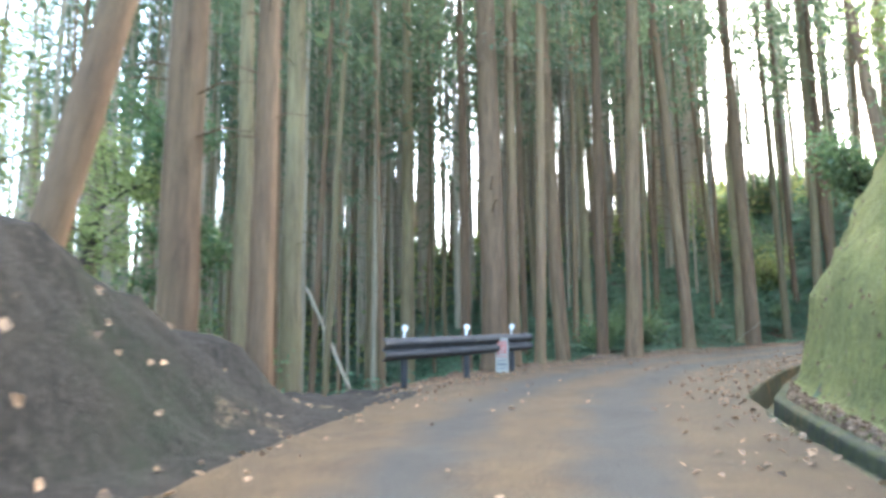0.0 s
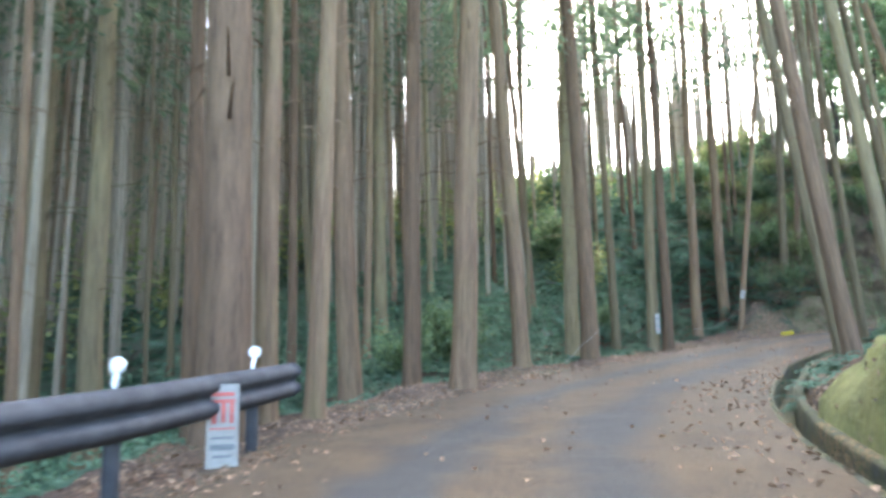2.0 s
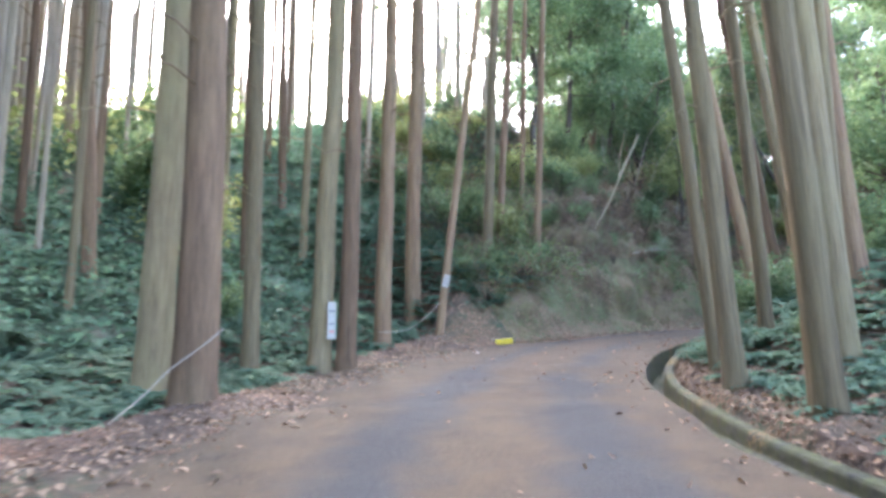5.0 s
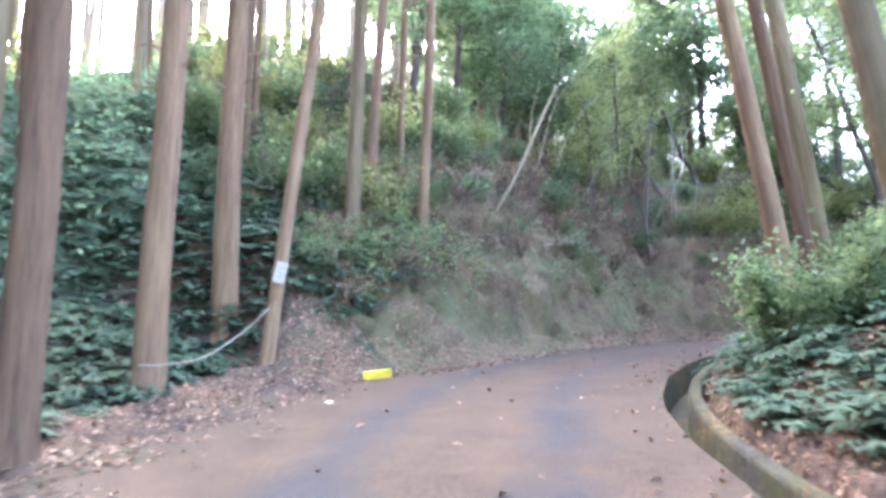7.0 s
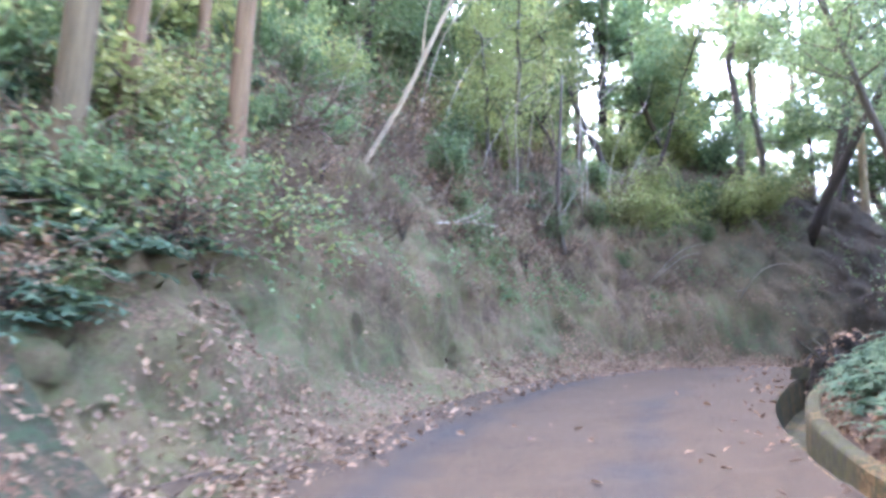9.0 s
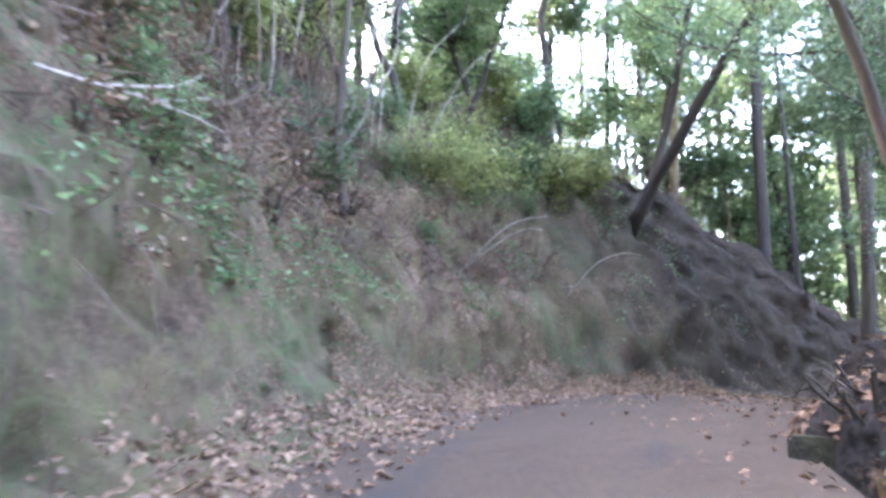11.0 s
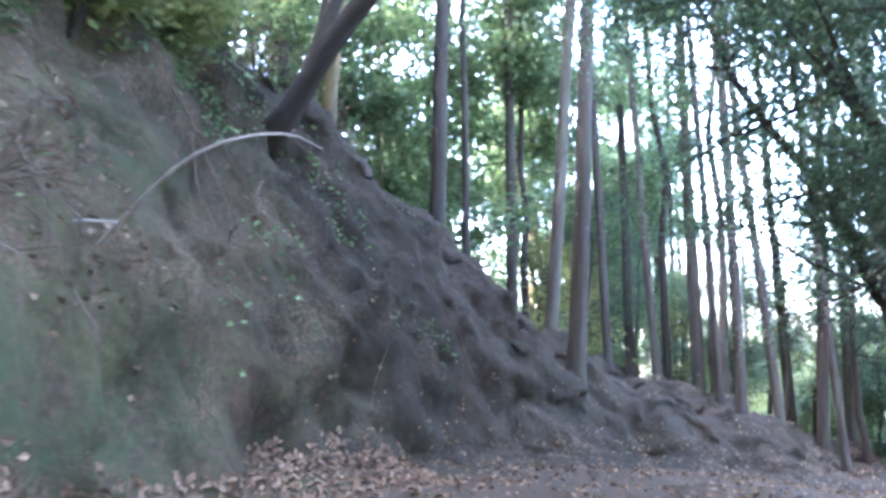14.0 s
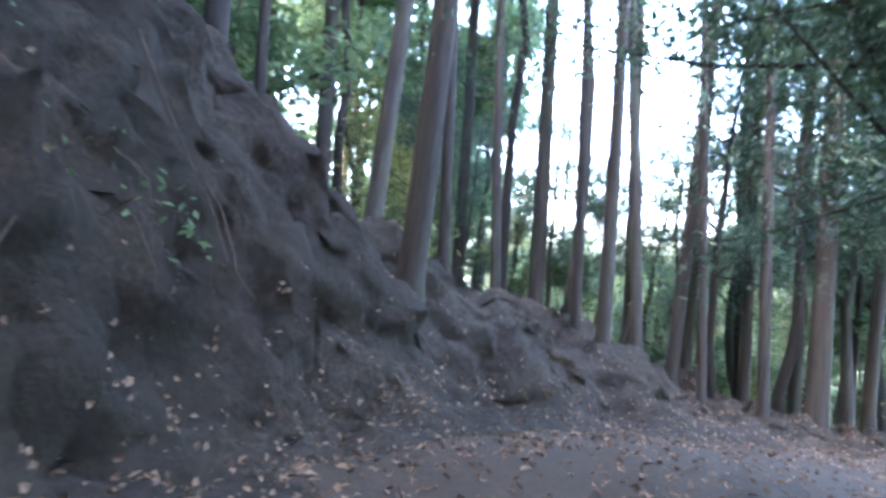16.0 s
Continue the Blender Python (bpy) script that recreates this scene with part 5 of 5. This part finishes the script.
def gutter_headwall():
    """The short wall that closes the gutter's end."""
    x, y = at(39.98, 1.96)
    tx, ty = at(40.98, 1.96)
    ob = new("gutter_headwall", rounded_box("gutter_headwall", (0.16, 0.56, 0.7), CONCRETE, 0.025))
    ob.matrix_basis = pose(x, y, float(np.interp(39.98, QS, QZ)) - 0.2, 0, 0, math.degrees(math.atan2(ty - y, tx - x)))
    tagged(ob, "low mossy concrete wall closing the gutter", "gutter", kind="structure")


gutter_headwall()


def undergrowth():
    """Low leafy growth on the far ground below the bank's end and over the hill, too thick to pick apart."""
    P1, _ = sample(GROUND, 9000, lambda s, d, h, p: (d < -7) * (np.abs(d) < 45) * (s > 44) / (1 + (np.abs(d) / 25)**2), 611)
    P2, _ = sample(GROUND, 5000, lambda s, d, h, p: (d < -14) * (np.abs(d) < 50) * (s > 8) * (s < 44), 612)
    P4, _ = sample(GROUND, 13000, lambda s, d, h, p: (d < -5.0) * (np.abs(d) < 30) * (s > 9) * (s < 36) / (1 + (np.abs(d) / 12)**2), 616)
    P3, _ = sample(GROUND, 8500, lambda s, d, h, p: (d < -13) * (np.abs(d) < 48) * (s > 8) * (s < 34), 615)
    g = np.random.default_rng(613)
    # leaf colour carries the light: pale where sun falls, darker where shaded
    for P, mat, name, tall in ((P1, LEAVES_PALE, "sun-coloured", 0.15), (P2, LEAVES, "shade-coloured", 0.15), (P3, LEAVES_PALE, "yellow-green", 0.9), (P4, FERN, "bluish green", 0.12)):
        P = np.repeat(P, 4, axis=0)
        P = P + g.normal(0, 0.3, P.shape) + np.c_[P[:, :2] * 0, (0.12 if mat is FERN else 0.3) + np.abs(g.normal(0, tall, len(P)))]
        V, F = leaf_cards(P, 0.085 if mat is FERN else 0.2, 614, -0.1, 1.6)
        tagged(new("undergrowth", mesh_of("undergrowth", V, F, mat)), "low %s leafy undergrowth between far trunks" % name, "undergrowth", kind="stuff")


undergrowth()


def bank_growth():
    """Dry runners hanging down the cut face and small creepers clinging to it."""
    patchy = lambda p: np.array([noise.noise(Vector((a * 0.9, b * 0.9, c * 0.9))) for a, b, c in p])
    g = np.random.default_rng(821)
    P, N = sample(CUT_BANK, 760, lambda s, d, h, p: (h > 1.3) * (s > 32.5) * (s < 49) * (np.abs(d) < 4.6) * np.clip(patchy(p) + 0.35, 0.03, 1) * np.where(s > 45, 0.25, 1.0), 820)
    pieces = []
    for k, (p, n) in enumerate(zip(P, N)):
        L = g.uniform(0.25, 0.9)
        out = np.array((n[0], n[1], 0)) * 0.25 * L + g.normal(0, 0.14, 3) * L
        down = np.array((0, 0, -L)) if g.uniform() < 0.7 else np.array((*g.normal(0, 0.6 * L, 2), 0.4 * L))
        pieces.append(tube([p + n * 0.02, p + out + down * 0.35 + n * 0.12, p + out * 1.2 + down * 0.75 + n * 0.12, p + out + down + n * 0.1 + g.normal(0, 0.06, 3)],
                           [0.006, 0.005, 0.004, 0.002], 3, 0, k, False))
    V, F = joined(pieces)
    tagged(new("dry_runners", mesh_of("dry_runners", V, F, TWIG)), "thin dry brown runners hanging down the cut bank", "vines", kind="stuff")
    P, N = sample(CUT_BANK, 16000, lambda s, d, h, p: (h > 1.1) * (s > 32.5) * (s < 49.5) * np.clip(patchy(p + 40) * 2.0 - 0.1, 0, 1) * np.clip(h - 0.8, 0, 1) * np.where(s > 45, 0.3, 1.0), 822)
    V, F = leaf_cards(P + N * g.uniform(0.02, 0.2, (len(P), 1)), 0.05, 823, 0.2, 1.6)
    tagged(new("creeper", mesh_of("creeper", V, F, LEAVES)), "small-leaved green creeper clinging to the cut bank", "vines", kind="stuff")
    lump = lambda p, f: np.array([noise.fractal(Vector((a * f, b * f, c * f)), 0.6, 2.0, 3) for a, b, c in p])
    for seed, count, mat, size, name in ((826, 9000, LEAVES, 0.055, "dark green"), (828, 2200, LEAVES_PALE, 0.05, "yellow-green")):
        P, N = sample(CUT_BANK, count, lambda s, d, h, p: (h > 1.3) * (s > 32.6) * np.clip((35.6 - s) / 0.8, 0, 1) * np.clip(h - 1.1, 0, 1.2) * np.clip(lump(p + seed, 0.7) * 2.2 + 0.35, 0, 1), seed)
        P = P + N * (np.clip(0.3 + 0.8 * lump(P + seed, 0.7), 0.05, 0.8) * g.uniform(0.1, 1.0, len(P)))[:, None] + (0, 0, 0.05)
        V, F = leaf_cards(P, size, seed + 1, 0.2, 1.7)
        tagged(new("bank_thicket", mesh_of("bank_thicket", V, F, mat)), "%s leafy growth hanging over the bank" % name, "undergrowth", kind="stuff")
    P, N = sample(CUT_BANK, 6500, lambda s, d, h, p: (h > 1.2) * np.clip(h - 0.5, 0.2, 1.5) * (s > 32.5) * (s < 46) * np.clip(patchy(p + 90) * 2.0, 0, 1), 824)
    V, F = leaf_cards(P + N * g.uniform(0.02, 0.15, (len(P), 1)), 0.04, 825, 0.4, 1.7)
    tagged(new("caught_leaves", mesh_of("caught_leaves", V, F, LITTER)), "dead brown leaves caught in the growth on the bank", "dead leaves", kind="stuff")


bank_growth()


def bare_saplings():
    """Thin leafless stems that stand on the brow of the bank and arch over, with a few side shoots."""
    g = np.random.default_rng(841)
    P, N = sample(CUT_BANK, 44, lambda s, d, h, p: (h > 2.6) * (h < 5.8) * (p[:, 0] > 28.2) * (p[:, 0] < 32.2) * (p[:, 1] > 20.4), 840)
    for k, (p, n) in enumerate(zip(P, N)):
        tall = g.uniform(1.8, 4.2)
        lean = g.normal(0, 0.16, 2) + n[:2] * 0.18
        stem = [p + (0, 0, -0.05)]
        for u in (0.25, 0.5, 0.75, 1.0):
            stem.append(p + np.array((*(lean * tall * u * u * 1.3), tall * u * (1 - 0.16 * u))) + g.normal(0, 0.035 * tall * u, 3))
        lines = [(stem, g.uniform(0.012, 0.022), 0.006)]
        for j in range(3):
            root = np.array(stem[2 + j % 3])
            way = np.array((*g.normal(0, 0.32, 2), g.uniform(-0.1, 0.45))) * tall * 0.5
            lines.append(([root, root + way * 0.5 + g.normal(0, 0.05, 3), root + way], 0.006, 0.003))
        wand("bare_sapling", "thin leafless brown sapling arching from the bank", "sapling", lines, TWIG if k % 3 else DEADWOOD, 4, 850 + k)
    P, N = sample(CUT_BANK, 2600, lambda s, d, h, p: (h > 2.0) * (h < 5.6) * (p[:, 0] > 26.0) * (p[:, 0] < 30.5) * (p[:, 1] > 21.5), 842)
    V, F = leaf_cards(P + N * g.uniform(0.02, 0.3, (len(P), 1)), 0.06, 843, -0.1, 1.8)
    tagged(new("caught_leaves", mesh_of("caught_leaves", V, F, LITTER)), "dead brown leaves caught in twigs under the brow", "dead leaves", kind="stuff")


bare_saplings()


# leafy trees that close the view over the end of the bank
for x, y, size, turn in ((38.6, 6.4, 1.05, 20), (40.6, 4.0, 1.15, 140), (42.4, 2.4, 1.2, 260)):
    stand(BROAD, 1, x, y, size, (1.5, -1.0), turn, size)
